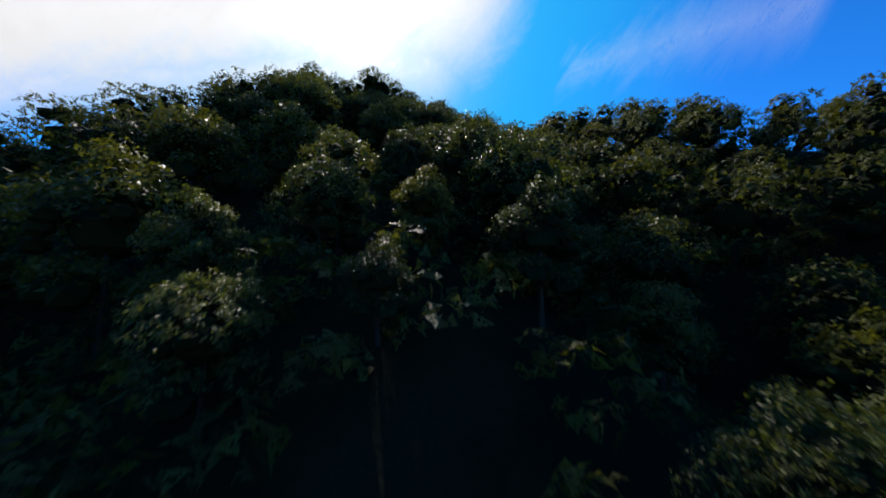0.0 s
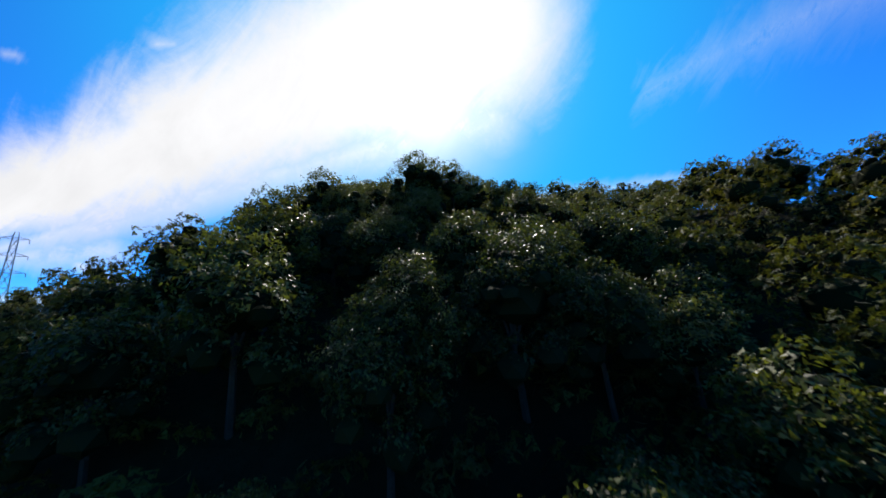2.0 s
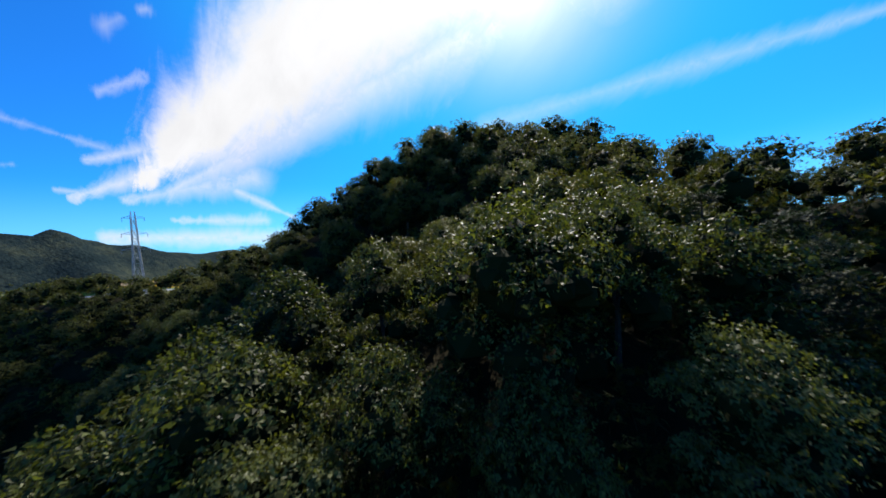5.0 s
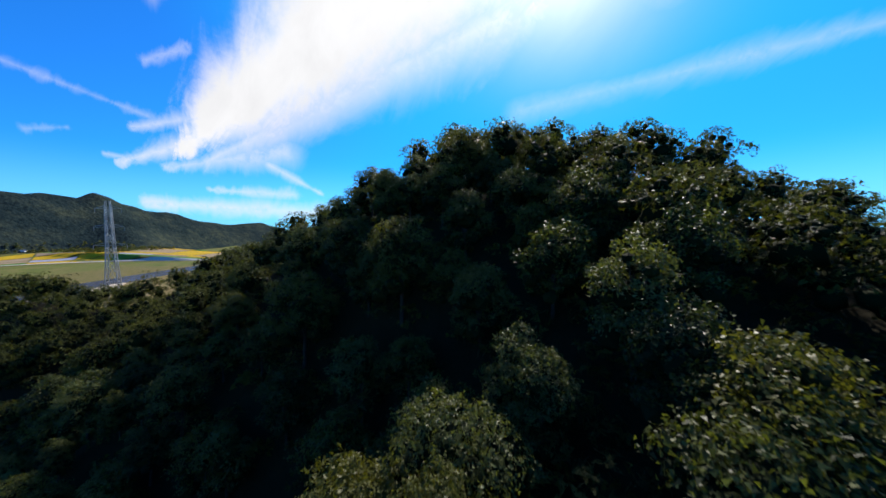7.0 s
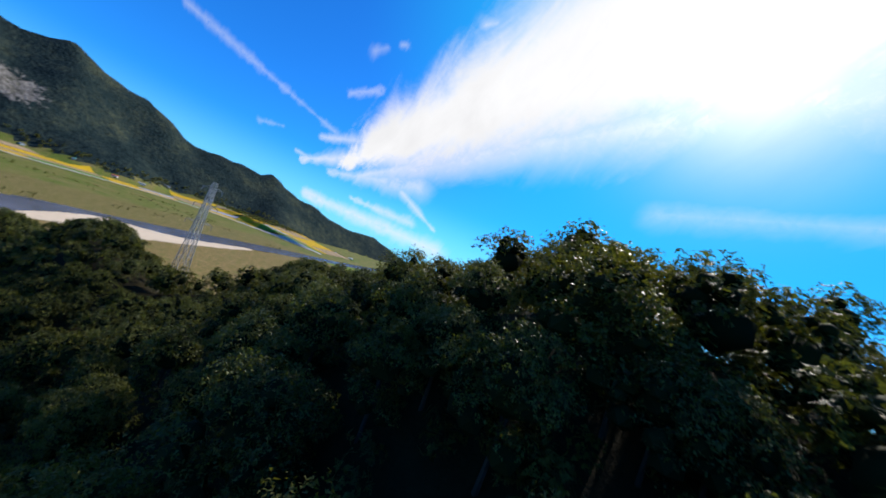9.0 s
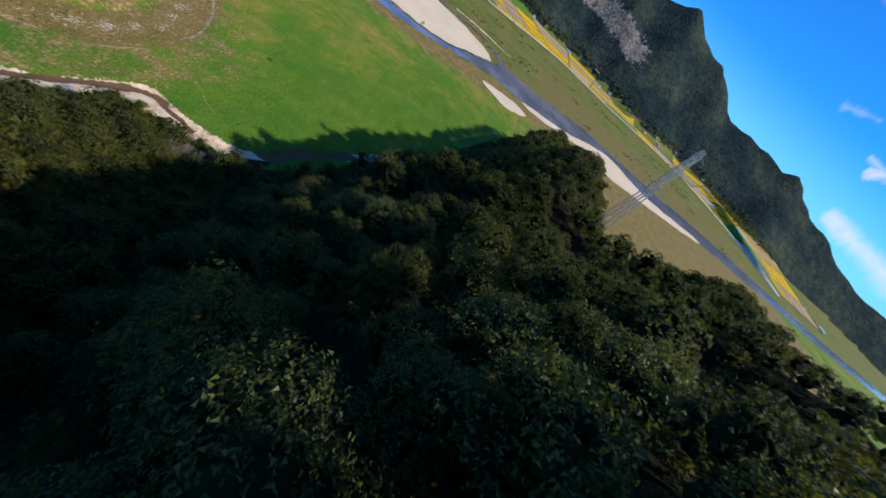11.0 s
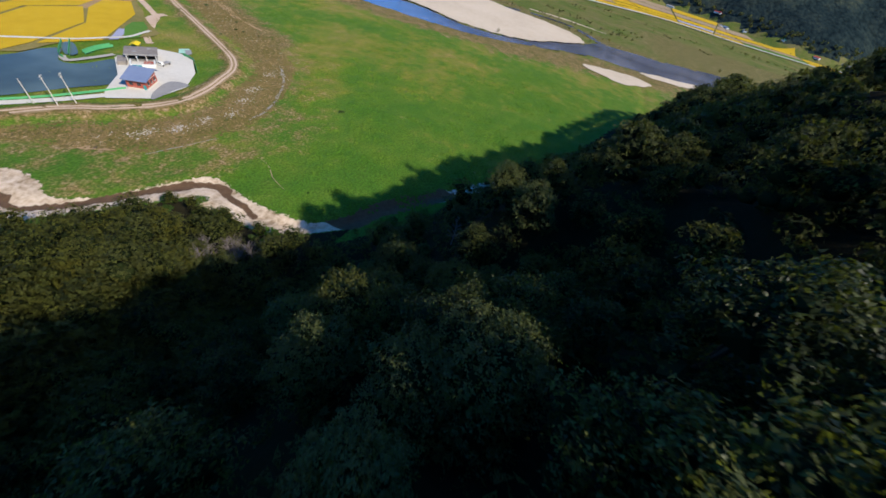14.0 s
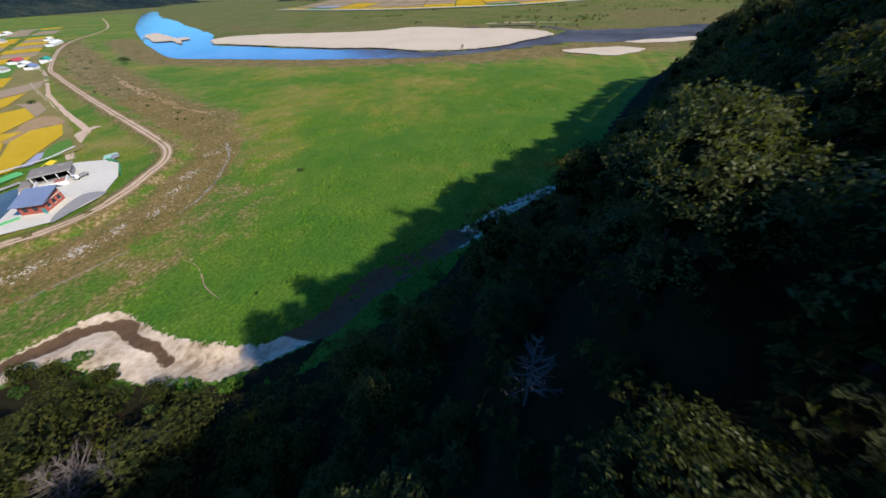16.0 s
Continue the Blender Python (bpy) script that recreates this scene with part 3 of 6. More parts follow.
DRY_BANKS = [
    (30, smooth_line([(-545, -690), (-385, -440), (-368, -330), (-370, -215), (-382, -129), (-408, -57), (-440, 0)], 12)),
    (52, smooth_line([(-408, -57), (-436, 0), (-462, 60), (-486, 120)], 12)),
    (34, smooth_line([(-600, 190), (-650, 80), (-655, 10), (-690, -90), (-745, -180), (-700, -330), (-660, -480), (-760, -660)], 16)),
    (7, DYKE),
    (24, smooth_line([(-190, -180), (-225, -262), (-262, -330), (-300, -395), (-350, -490), (-440, -640), (-560, -840)], 12)),
]
SANDS = [
    smooth_line([(-33, -107), (-41, -104), (-51, -98), (-59, -92), (-58, -80), (-56, -69), (-57, -56), (-60, -47), (-67, -41), (-75, -36), (-70, -32), (-62, -38), (-52, -48), (-46, -59), (-45, -72), (-45, -80), (-46, -88), (-40, -94), (-32, -99)], 2, True),
    smooth_line([(-15, -154), (-22, -146), (-28, -138), (-28, -126), (-25, -118), (-32, -109), (-35, -105), (-31, -101), (-20, -109), (-10, -113), (-7, -120), (-4, -134), (-8, -150)], 2, True),
    smooth_line([(-96, -20), (-104, -17), (-116, -9), (-130, 2), (-142, 15), (-136, 18), (-122, 6), (-108, -4), (-98, -12)], 2, True),
]


def sand_cover(x, y):
    out = np.zeros(np.shape(x))
    for ring_ in SANDS:
        box_ = (x > ring_[:, 0].min() - 3) & (x < ring_[:, 0].max() + 3) & (y > ring_[:, 1].min() - 3) & (y < ring_[:, 1].max() + 3)
        d = line_distance(x[box_], y[box_], np.vstack([ring_, ring_[:1]]))
        out[box_] = np.maximum(out[box_], np.clip(0.5 + np.where(inside(x[box_], y[box_], ring_), d, -d) / 3.0, 0, 1))
    return out


def mud_cover(x, y):
    """The stream's wet, muddy bed: a wandering band of changing width."""
    out = np.zeros(np.shape(x))
    near = (x < 10) & (x > -160) & (y > -190) & (y < 30)
    px, py = x[near], y[near]
    half = np.where(px < -108, 0.6, np.where(px < -62, 4.4, np.where(py > -66, -3.0, np.where(py > -82, 0.9, 2.0)))) + 0.6 * value_noise(px, py, 9, 71) + 0.6 * value_noise(px, py, 4, 72) + np.where(py < -124, 0.5, np.where(py < -113, -1.2, 0.0))
    out[near] = np.clip(0.5 + (half - line_distance(px + 0.9 * value_noise(px, py, 6, 73), py, STREAM[:len(STREAM) * 56 // 100])) / 1.8, 0, 1)
    return out


def dry_cover(x, y):
    out = np.zeros(np.shape(x))
    near = (x > -1000) & (x < 120) & (y > -800) & (y < 1000)
    px, py = x[near], y[near]
    d = line_distance(px, py, np.vstack([SCRUB, SCRUB[:1]]))
    best = np.clip(0.5 + np.where(inside(px, py, SCRUB), d / 16, -d / 70), 0, 1)
    for wide, line in DRY_BANKS:
        best = np.maximum(best, 0.95 * np.clip(1.25 - line_distance(px, py, line) / wide, 0, 1))
    # yellowing grass between the scrub and the stream
    best = np.maximum(best, 0.46 * np.clip(1.4 - line_distance(px, py, np.array([(-20.0, -140), (-36, -122), (-56, -108), (-80, -102), (-110, -100)])) / 22, 0, 1))
    # the north end of the meadow is dry throughout
    best = np.maximum(best, 0.8 * np.clip((py - 70) / 110, 0, 1) * (px < -120))
    out[near] = best
    return out


def lush_cover(x, y):
    """Deep green grass on the damp side of the meadow, below the hill."""
    line = np.array([(-60.0, -60), (-76, -48), (-104, -46), (-150, -24), (-190, 10), (-260, 40)])
    return np.clip(1.25 - line_distance(x, y, line) / 85, 0, 1) * np.clip(1 - dry_cover(x, y) * 1.2, 0, 1)


def rock_cover(x, y, z):
    """Bare cliff and scree on the mountain's lower flank."""
    turn = np.degrees(np.arctan2(-(x - 42), y - 18))
    rise = np.degrees(np.arctan2(z - 106, np.hypot(x - 42, y - 18)))
    middle = np.interp(turn, [70, 74, 78, 83, 87], [2.2, 2.8, 3.6, 3.9, 4.6])
    return np.clip(1.3 - np.abs(rise - middle) / 1.7, 0, 1) * np.clip((turn - 71) / 3, 0, 1) * np.clip((88 - turn) / 3, 0, 1)


def axis(parts):
    """Grid lines from (start, end, step) pieces."""
    out = []
    for a, b, step in parts:
        out += list(np.arange(a, b - step * 0.01, step))
    return np.array(out + [parts[-1][1]], float)


def thing(name, label="", category="", group="", at=(0, 0, 0), turn=0.0, scale=1.0, kind=""):
    ob = new(name)
    ob.matrix_world = pose(*at, 0, 0, turn) @ Matrix.Scale(scale, 4)
    return tagged(ob, label, category, group, kind)


def mesh_from(name, verts, faces, mats, smooth=False, indices=None):
    me = bpy.data.meshes.new(name)
    me.from_pydata([tuple(v) for v in verts] if not isinstance(verts, np.ndarray) else verts.tolist(), [], faces if not isinstance(faces, np.ndarray) else faces.tolist())
    for mat in mats if isinstance(mats, (list, tuple)) else [mats]:
        me.materials.append(mat)
    if indices is not None:
        me.polygons.foreach_set("material_index", np.asarray(indices, np.int32))
    if smooth:
        me.polygons.foreach_set("use_smooth", np.ones(len(me.polygons), bool))
    me.update()
    return me


def part(name, bm, mat, parent, label="", smooth=False):
    """Links a bmesh as one mesh object under a thing or a part."""
    me = bpy.data.meshes.new(name)
    if smooth:
        for face in bm.faces:
            face.smooth = True
    bm.to_mesh(me)
    bm.free()
    for one in mat if isinstance(mat, (list, tuple)) else [mat]:
        me.materials.append(one)
    ob = new(name, me)
    ob.parent = parent
    if label:
        tagged(ob, label)
    return ob


def part_mesh(name, me, parent, label=""):
    ob = new(name, me)
    ob.parent = parent
    if label:
        tagged(ob, label)
    return ob


def build_ground():
    xs = axis([(-4800, -2600, 200), (-2600, -1950, 45), (-1950, -450, 25), (-450, -160, 3), (-160, -10, 1.6), (-10, 260, 5), (260, 600, 30), (600, 2000, 140), (2000, 4800, 400)])
    ys = axis([(-4800, -2400, 240), (-2400, -900, 75), (-900, -340, 14), (-340, -170, 3), (-170, 24, 1.6), (24, 130, 3), (130, 300, 6), (300, 1100, 25), (1100, 2600, 60), (2600, 4800, 220)])
    gx, gy = np.meshgrid(xs, ys, indexing="ij")
    z = ground_height(gx.ravel(), gy.ravel())
    verts = np.column_stack([gx.ravel(), gy.ravel(), z])
    nx, ny = len(xs), len(ys)
    i, j = np.meshgrid(np.arange(nx - 1), np.arange(ny - 1), indexing="ij")
    a = (i * ny + j).ravel()
    faces = np.column_stack([a, a + ny, a + ny + 1, a + 1])
    mid = verts[faces].mean(1)
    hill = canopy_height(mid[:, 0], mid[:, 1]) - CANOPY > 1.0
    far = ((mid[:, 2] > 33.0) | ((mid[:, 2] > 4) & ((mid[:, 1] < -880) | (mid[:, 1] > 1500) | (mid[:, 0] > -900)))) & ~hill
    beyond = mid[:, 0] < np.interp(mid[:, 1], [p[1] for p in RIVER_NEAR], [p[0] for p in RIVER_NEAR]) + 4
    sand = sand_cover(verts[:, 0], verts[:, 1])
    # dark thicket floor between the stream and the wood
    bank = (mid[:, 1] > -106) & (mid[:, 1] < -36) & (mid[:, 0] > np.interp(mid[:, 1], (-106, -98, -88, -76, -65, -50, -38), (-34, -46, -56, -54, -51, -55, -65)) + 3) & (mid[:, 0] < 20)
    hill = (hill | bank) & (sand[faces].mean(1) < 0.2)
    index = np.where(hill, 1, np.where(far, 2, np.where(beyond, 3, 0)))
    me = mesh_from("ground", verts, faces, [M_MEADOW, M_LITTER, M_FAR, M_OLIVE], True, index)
    for name, values in (("sand", sand), ("mud", mud_cover(verts[:, 0], verts[:, 1])), ("dry", dry_cover(verts[:, 0], verts[:, 1])), ("lush", lush_cover(verts[:, 0], verts[:, 1])), ("rock", rock_cover(*verts.T))):
        me.attributes.new(name, "FLOAT", "POINT").data.foreach_set("value", values.astype(np.float32))
    ob = new("ground", me)
    return tagged(ob, "green river meadow rising into a wooded hill and far mountains", "ground", kind="structure")


def patch(name, ring, lift, mat, label, category="ground", wiggle=0.0, grid=None, kind="structure"):
    """A patch of another surface lying on the land, with an uneven edge."""
    ring = np.array(ring, float)
    if wiggle:
        normal = np.roll(ring, -1, 0) - np.roll(ring, 1, 0)
        normal = np.column_stack([normal[:, 1], -normal[:, 0]]) / (np.linalg.norm(normal, axis=1, keepdims=True) + 1e-9)
        ring = ring + normal * (wiggle * (value_noise(ring[:, 0], ring[:, 1], 14, 10) + 0.6 * value_noise(ring[:, 0], ring[:, 1], 6, 11) + 0.35 * value_noise(ring[:, 0], ring[:, 1], 2.5, 12)))[:, None]
    bm = bmesh.new()
    face = bm.faces.new([bm.verts.new((p[0], p[1], lift)) for p in ring])
    if face.calc_area() and face.normal.z < 0:
        face.normal_flip()
    bm.normal_update()
    if bm.faces[:][0].normal.z < 0:
        bmesh.ops.reverse_faces(bm, faces=bm.faces[:])
    bmesh.ops.triangulate(bm, faces=bm.faces[:])
    me = bpy.data.meshes.new(name)
    bm.to_mesh(me)
    bm.free()
    me.materials.append(mat)
    return tagged(new(name, me), label, category, kind=kind)


def strip(name, line, width, mat, label, category="road", lift=0.12, wiggle=0.0, follow=True, base=None, kind="structure"):
    """A ribbon along a line that follows the land."""
    line = np.asarray(line, float)
    way = np.gradient(line, axis=0)
    way /= np.linalg.norm(way, axis=1, keepdims=True) + 1e-9
    side = np.column_stack([-way[:, 1], way[:, 0]])
    wide = width * np.ones(len(line)) if np.isscalar(width) else np.interp(np.linspace(0, 1, len(line)), np.linspace(0, 1, len(width)), width)
    wide = wide / 2
    rows = []
    for k in (-1.0, -0.5, 0.0, 0.5, 1.0):
        off = wide * k
        if abs(k) == 1 and wiggle:
            off = off * (1 + wiggle * value_noise(line[:, 0] + 50 * k, line[:, 1], 7, 21) + 0.5 * wiggle * value_noise(line[:, 0] + 50 * k, line[:, 1], 2.5, 22))
        p = line + side * off[:, None]
        z = ground_height(p[:, 0], p[:, 1]) + lift if follow else np.full(len(p), base)
        rows.append(np.column_stack([p, z]))
    verts = np.concatenate(rows)
    n = len(line)
    faces = [(r * n + i, r * n + i + 1, (r + 1) * n + i + 1, (r + 1) * n + i) for r in range(4) for i in range(n - 1)]
    return tagged(new(name, mesh_from(name, verts, [f[::-1] for f in faces], mat, True)), label, category, kind=kind)


build_ground()

# ---------------------------------------------------------------- trees
def leaf_blades(centres, normals, size, rng, slim=0.6, sprig=0.0, each=1, droop=0.3):
    """Pointed leaves facing roughly along the normals; with sprig, in tufts round each centre."""
    if each > 1:
        centres = np.repeat(centres, each, 0) + rng.normal(0, sprig, (len(centres) * each, 3))
        normals = np.repeat(normals, each, 0)
    n = len(centres)
    nor = normals + rng.normal(0, 0.55, (n, 3)) + np.array([0, 0, 0.25])
    nor /= np.linalg.norm(nor, axis=1, keepdims=True) + 1e-9
    tang = np.cross(nor, rng.normal(0, 1, (n, 3)))
    tang[:, 2] -= droop
    tang -= nor * (tang * nor).sum(1, keepdims=True)
    tang /= np.linalg.norm(tang, axis=1, keepdims=True) + 1e-9
    side = np.cross(nor, tang)
    ln = size * rng.uniform(0.65, 1.35, (n, 1))
    wd = ln * slim * 0.5
    base = centres - tang * ln * 0.45
    verts = np.stack([base - side * wd, base + side * wd, centres + tang * ln * 0.55], 1).reshape(-1, 3)
    return verts, np.arange(3 * n).reshape(-1, 3)


def needle_whorls(centres, normals, size, rng, count=7, slim=0.10):
    """Stars of needle bunches, each bunch a slim blade."""
    n = len(centres)
    nor = normals + rng.normal(0, 0.35, (n, 3)) + np.array([0, 0, 0.45])
    nor /= np.linalg.norm(nor, axis=1, keepdims=True) + 1e-9
    first = np.cross(nor, rng.normal(0, 1, (n, 3)))
    first /= np.linalg.norm(first, axis=1, keepdims=True) + 1e-9
    second = np.cross(nor, first)
    out = []
    for k in range(count):
        a = 2 * np.pi * k / count + rng.uniform(-0.35, 0.35, (n, 1))
        tang = first * np.cos(a) + second * np.sin(a) + nor * rng.uniform(0.0, 0.7, (n, 1))
        tang /= np.linalg.norm(tang, axis=1, keepdims=True)
        side = np.cross(nor, tang)
        side /= np.linalg.norm(side, axis=1, keepdims=True) + 1e-9
        ln = size * rng.uniform(0.7, 1.3, (n, 1))
        out.append(np.stack([centres - side * ln * slim, centres + side * ln * slim, centres + tang * ln], 1))
    verts = np.concatenate(out).reshape(-1, 3)
    return verts, np.arange(len(verts)).reshape(-1, 3)


def crown_points(lobes, count, rng, low=-0.55):
    """Points on the outer skin of a heap of rounded lobes, with outward directions."""
    centres, radii = lobes
    area = radii ** 2
    pts, nrm = [], []
    need = count
    while need > 0:
        k = rng.choice(len(radii), need * 2, p=area / area.sum())
        d = rng.normal(0, 1, (len(k), 3))
        d /= np.linalg.norm(d, axis=1, keepdims=True)
        d[:, 2] = np.where(d[:, 2] < low, -d[:, 2], d[:, 2])
        depth = 1.08 - 0.44 * rng.random(len(k)) ** 1.6
        p = centres[k] + d * (radii[k] * depth)[:, None] * np.array([1, 1, 0.85])
        keep = np.ones(len(k), bool)
        for c, r in zip(centres, radii):
            keep &= (((p - c) / np.array([1, 1, 0.85])) ** 2).sum(1) > (0.62 * r) ** 2
        pts.append(p[keep][:need]), nrm.append(d[keep][:need])
        need -= len(pts[-1])
    return np.concatenate(pts), np.concatenate(nrm)


def oak_lobes(rng, radius, height, count):
    """A dome of rounded clumps, some proud and some sunk, with a skirt of lower ones."""
    k = np.arange(count) + rng.uniform(-0.3, 0.3, count)
    ang = k * 2.39996 + rng.uniform(0, 6.3)
    rad = radius * 0.78 * np.sqrt(np.clip(k / count, 0, 1)) * rng.uniform(0.85, 1.12, count)
    z = height - 1.35 - (rad / radius) ** 2.0 * 5.4 - rng.random(count) * 1.2
    c = np.column_stack([rad * np.cos(ang), rad * np.sin(ang), np.maximum(z, 2.6)])
    r = radius * rng.uniform(0.20, 0.38, count)
    low = 7
    ang = np.arange(low) * 6.283 / low + rng.uniform(-0.3, 0.3, low)
    skirt = np.column_stack([radius * 0.55 * np.cos(ang), radius * 0.55 * np.sin(ang), height * rng.uniform(0.28, 0.46, low)])
    c = np.concatenate([c, skirt, [[0.1, 0.1, height * 0.60]]])
    r = np.concatenate([r, radius * rng.uniform(0.26, 0.36, low), [radius * 0.58]])
    return c, r


ICO = None


def shade_cores(lobes, rng, shrink=0.80):
    """Rough closed lumps that stop light, near-black to paint each clump's inner shade."""
    global ICO
    if ICO is None:
        bm = bmesh.new()
        bmesh.ops.create_icosphere(bm, subdivisions=1, radius=1.0)
        ICO = (np.array([v.co[:] for v in bm.verts]), np.array([[v.index for v in f.verts] for f in bm.faces]))
        bm.free()
    base, tri = ICO
    verts, faces = [], []
    for i, (c, r) in enumerate(zip(*lobes)):
        verts.append(c + base * rng.uniform(0.82, 1.08, (len(base), 1)) * r * shrink * np.array([1, 1, 0.85]))
        faces.append(tri + i * len(base))
    return np.concatenate(verts), np.concatenate(faces)


def tube(bm, a, b, ra, rb, sides=6):
    """A tapered limb from a to b."""
    a, b = Vector(a), Vector(b)
    way = (b - a).normalized()
    x = way.orthogonal().normalized()
    y = way.cross(x)
    rings = []
    for p, r in ((a, ra), (b, rb)):
        rings.append([bm.verts.new(p + (x * math.cos(2 * math.pi * i / sides) + y * math.sin(2 * math.pi * i / sides)) * r) for i in range(sides)])
    for i in range(sides):
        bm.faces.new((rings[0][i], rings[0][(i + 1) % sides], rings[1][(i + 1) % sides], rings[1][i]))
    bm.faces.new(rings[1])


def trunk_mesh(name, lobes, rng, base_radius=0.2, mat=None, limbs=6):
    bm = bmesh.new()
    fork = Vector((rng.uniform(-0.3, 0.3), rng.uniform(-0.3, 0.3), 3.4))
    tube(bm, (0, 0, -1.2), fork, base_radius * 1.25, base_radius * 0.8)
    for c in lobes[0][:limbs]:
        mid = fork.lerp(Vector(c), 0.5) + Vector((0, 0, 0.35))
        tube(bm, fork, mid, base_radius * 0.55, base_radius * 0.32, 5)
        tube(bm, mid, c, base_radius * 0.32, base_radius * 0.1, 5)
    me = bpy.data.meshes.new(name)
    bm.to_mesh(me)
    bm.free()
    me.materials.append(mat)
    return me


def sprouting(lobes, rng, count=4):
    """Each clump with smaller ones budding from its upper and outer side."""
    centres, radii = [lobes[0]], [lobes[1]]
    for _ in range(count):
        d = rng.normal(0, 1, lobes[0].shape) + np.array([0, 0, 0.5]) + lobes[0] * np.array([0.12, 0.12, 0])
        d /= np.linalg.norm(d, axis=1, keepdims=True)
        small = lobes[1] * rng.uniform(0.30, 0.52, len(lobes[1]))
        centres.append(lobes[0] + d * (lobes[1] * rng.uniform(0.75, 1.0, len(small)))[:, None] * np.array([1, 1, 0.85]))
        radii.append(small)
    return np.concatenate(centres), np.concatenate(radii)


def oak_variant(seed, leaves, size, radius=4.4, height=10.5, lobes=24, low=-0.6, each=1, sprig=0.0, slim=0.6, tops=99, below=8):
    rng = np.random.default_rng(seed)
    heap = oak_lobes(rng, radius, height, lobes)
    p, d = crown_points(sprouting(heap, rng), leaves // each, rng, low)
    p += d * (rng.exponential(0.10, (len(p), 1)) * (rng.random((len(p), 1)) < 0.35))
    v, f = leaf_blades(p, d, size, rng, slim, sprig, each)
    # near-black lumps paint the inner shade: the skirt and the middle, well below the top
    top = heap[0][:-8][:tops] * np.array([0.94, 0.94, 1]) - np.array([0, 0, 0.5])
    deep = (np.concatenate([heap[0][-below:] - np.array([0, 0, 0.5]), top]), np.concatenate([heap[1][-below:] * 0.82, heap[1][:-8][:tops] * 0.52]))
    v2, f2 = shade_cores(deep, rng, 1.0)
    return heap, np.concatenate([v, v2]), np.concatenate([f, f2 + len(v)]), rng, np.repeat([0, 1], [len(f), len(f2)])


def pine_variant(seed, tufts, size, height=11.5):
    """A pine: flat tiers of needle tufts on level boughs."""
    rng = np.random.default_rng(seed)
    ends, p, d = [], [], []
    for tier in range(8):
        z = height - 0.5 - tier * 0.95
        reach = 0.6 + 2.5 * (1 - (1 - tier / 8) ** 1.6)
        for k in range(3 + tier // 2):
            a = rng.uniform(0, 2 * np.pi)
            end = np.array([reach * np.cos(a), reach * np.sin(a), z + rng.uniform(-0.2, 0.4)])
            ends.append(((0, 0, z - 0.5), tuple(end)))
            m = max(4, tufts // 36)
            t = rng.uniform(0.35, 1.08, m)[:, None]
            q = np.array([0, 0, z - 0.5]) * (1 - t) + end * t + rng.normal(0, 1, (m, 3)) * np.array([0.45, 0.45, 0.16])
            p.append(q)
            d.append(np.column_stack([rng.normal(0, 0.35, m), rng.normal(0, 0.35, m), np.ones(m)]))
    v, f = needle_whorls(np.concatenate(p), np.concatenate(d), size, rng, 7, 0.09)
    bm = bmesh.new()
    tube(bm, (0, 0, -1.2), (0.1, 0.05, height * 0.6), 0.2, 0.13)
    tube(bm, (0.1, 0.05, height * 0.6), (0, 0, height - 0.3), 0.13, 0.03)
    for a, b in ends:
        tube(bm, a, b, 0.05, 0.015, 4)
    me = bpy.data.meshes.new("trunk")
    bm.to_mesh(me)
    bm.free()
    me.materials.append(M_BARK)
    return me, v, f


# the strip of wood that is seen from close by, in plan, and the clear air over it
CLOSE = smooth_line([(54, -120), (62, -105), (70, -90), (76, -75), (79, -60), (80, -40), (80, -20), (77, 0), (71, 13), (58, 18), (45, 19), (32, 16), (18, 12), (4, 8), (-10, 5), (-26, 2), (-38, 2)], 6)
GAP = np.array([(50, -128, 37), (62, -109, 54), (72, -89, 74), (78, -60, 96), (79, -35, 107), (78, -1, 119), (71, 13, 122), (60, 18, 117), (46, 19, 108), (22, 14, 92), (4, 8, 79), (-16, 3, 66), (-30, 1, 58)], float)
# trees that stand out: place, height of the top
MARKED = [(-43.0, 9.8, 56.8), (-37.0, 15.5, 59.4), (79.9, -78, 71.9), (85, -80, 69), (50, -64, 71), (79.7, -70, 76), (95, -32, 98.8), (90.7, -23, 101), (82, -31, 95), (74, -18, 95.6), (58, -26, 82.5), (65.4, -28.5, 86.5), (13, 19, 82.5), (16.5, 12, 75.5), (-12.7, 38, 75.5), (-3.3, 26.5, 78), (-51.6, 28, 70.0), (-28, -3.4, 43), (-2, 11, 67.6), (-20, -54, 22.5), (-28.4, -55, 21.5),
          (99.5, -33.5, 97.3), (105.9, -20, 104), (102, 0.5, 114.2), (52.2, -67.7, 71), (59.8, -61.1, 77.4), (68.3, -61, 79.5), (74.5, -49.8, 88), (89.3, -53.6, 88.2), (104.4, -61.4, 83), (110, -68, 81.5), (-42, -10.9, 28.5), (62, 19.2, 110), (71.7, 10.9, 111.5), (55.4, 14.3, 103.3), (19, 44.4, 97.8), (67.2, -95.2, 57.2), (74, -97, 59), (100.4, -85.5, 70.6), (62.4, -73.2, 72.4), (-38.8, -70.7, 9.5), (-33, -68, 12.5), (-31, -77, 10.5), (59.6, -99, 52.6), (8, 24.5, 80.5), (-40.5, -88, 6.6), (-42.5, -81.5, 7.2), (-40, -75, 8.2), (-43.5, -70, 7.0), (-41, -63, 7.4), (-43.5, -57, 7.0)]
# trees that close the crest, among their neighbours
CREST = [(101, 24, 124.4), (105, 18.5, 122.6), (95.5, 30.5, 127.3), (117, 25.5, 125.4), (67, 28, 121.5), (84, 26, 124.5), (61.5, 36, 121), (89, 23.5, 119.8)]


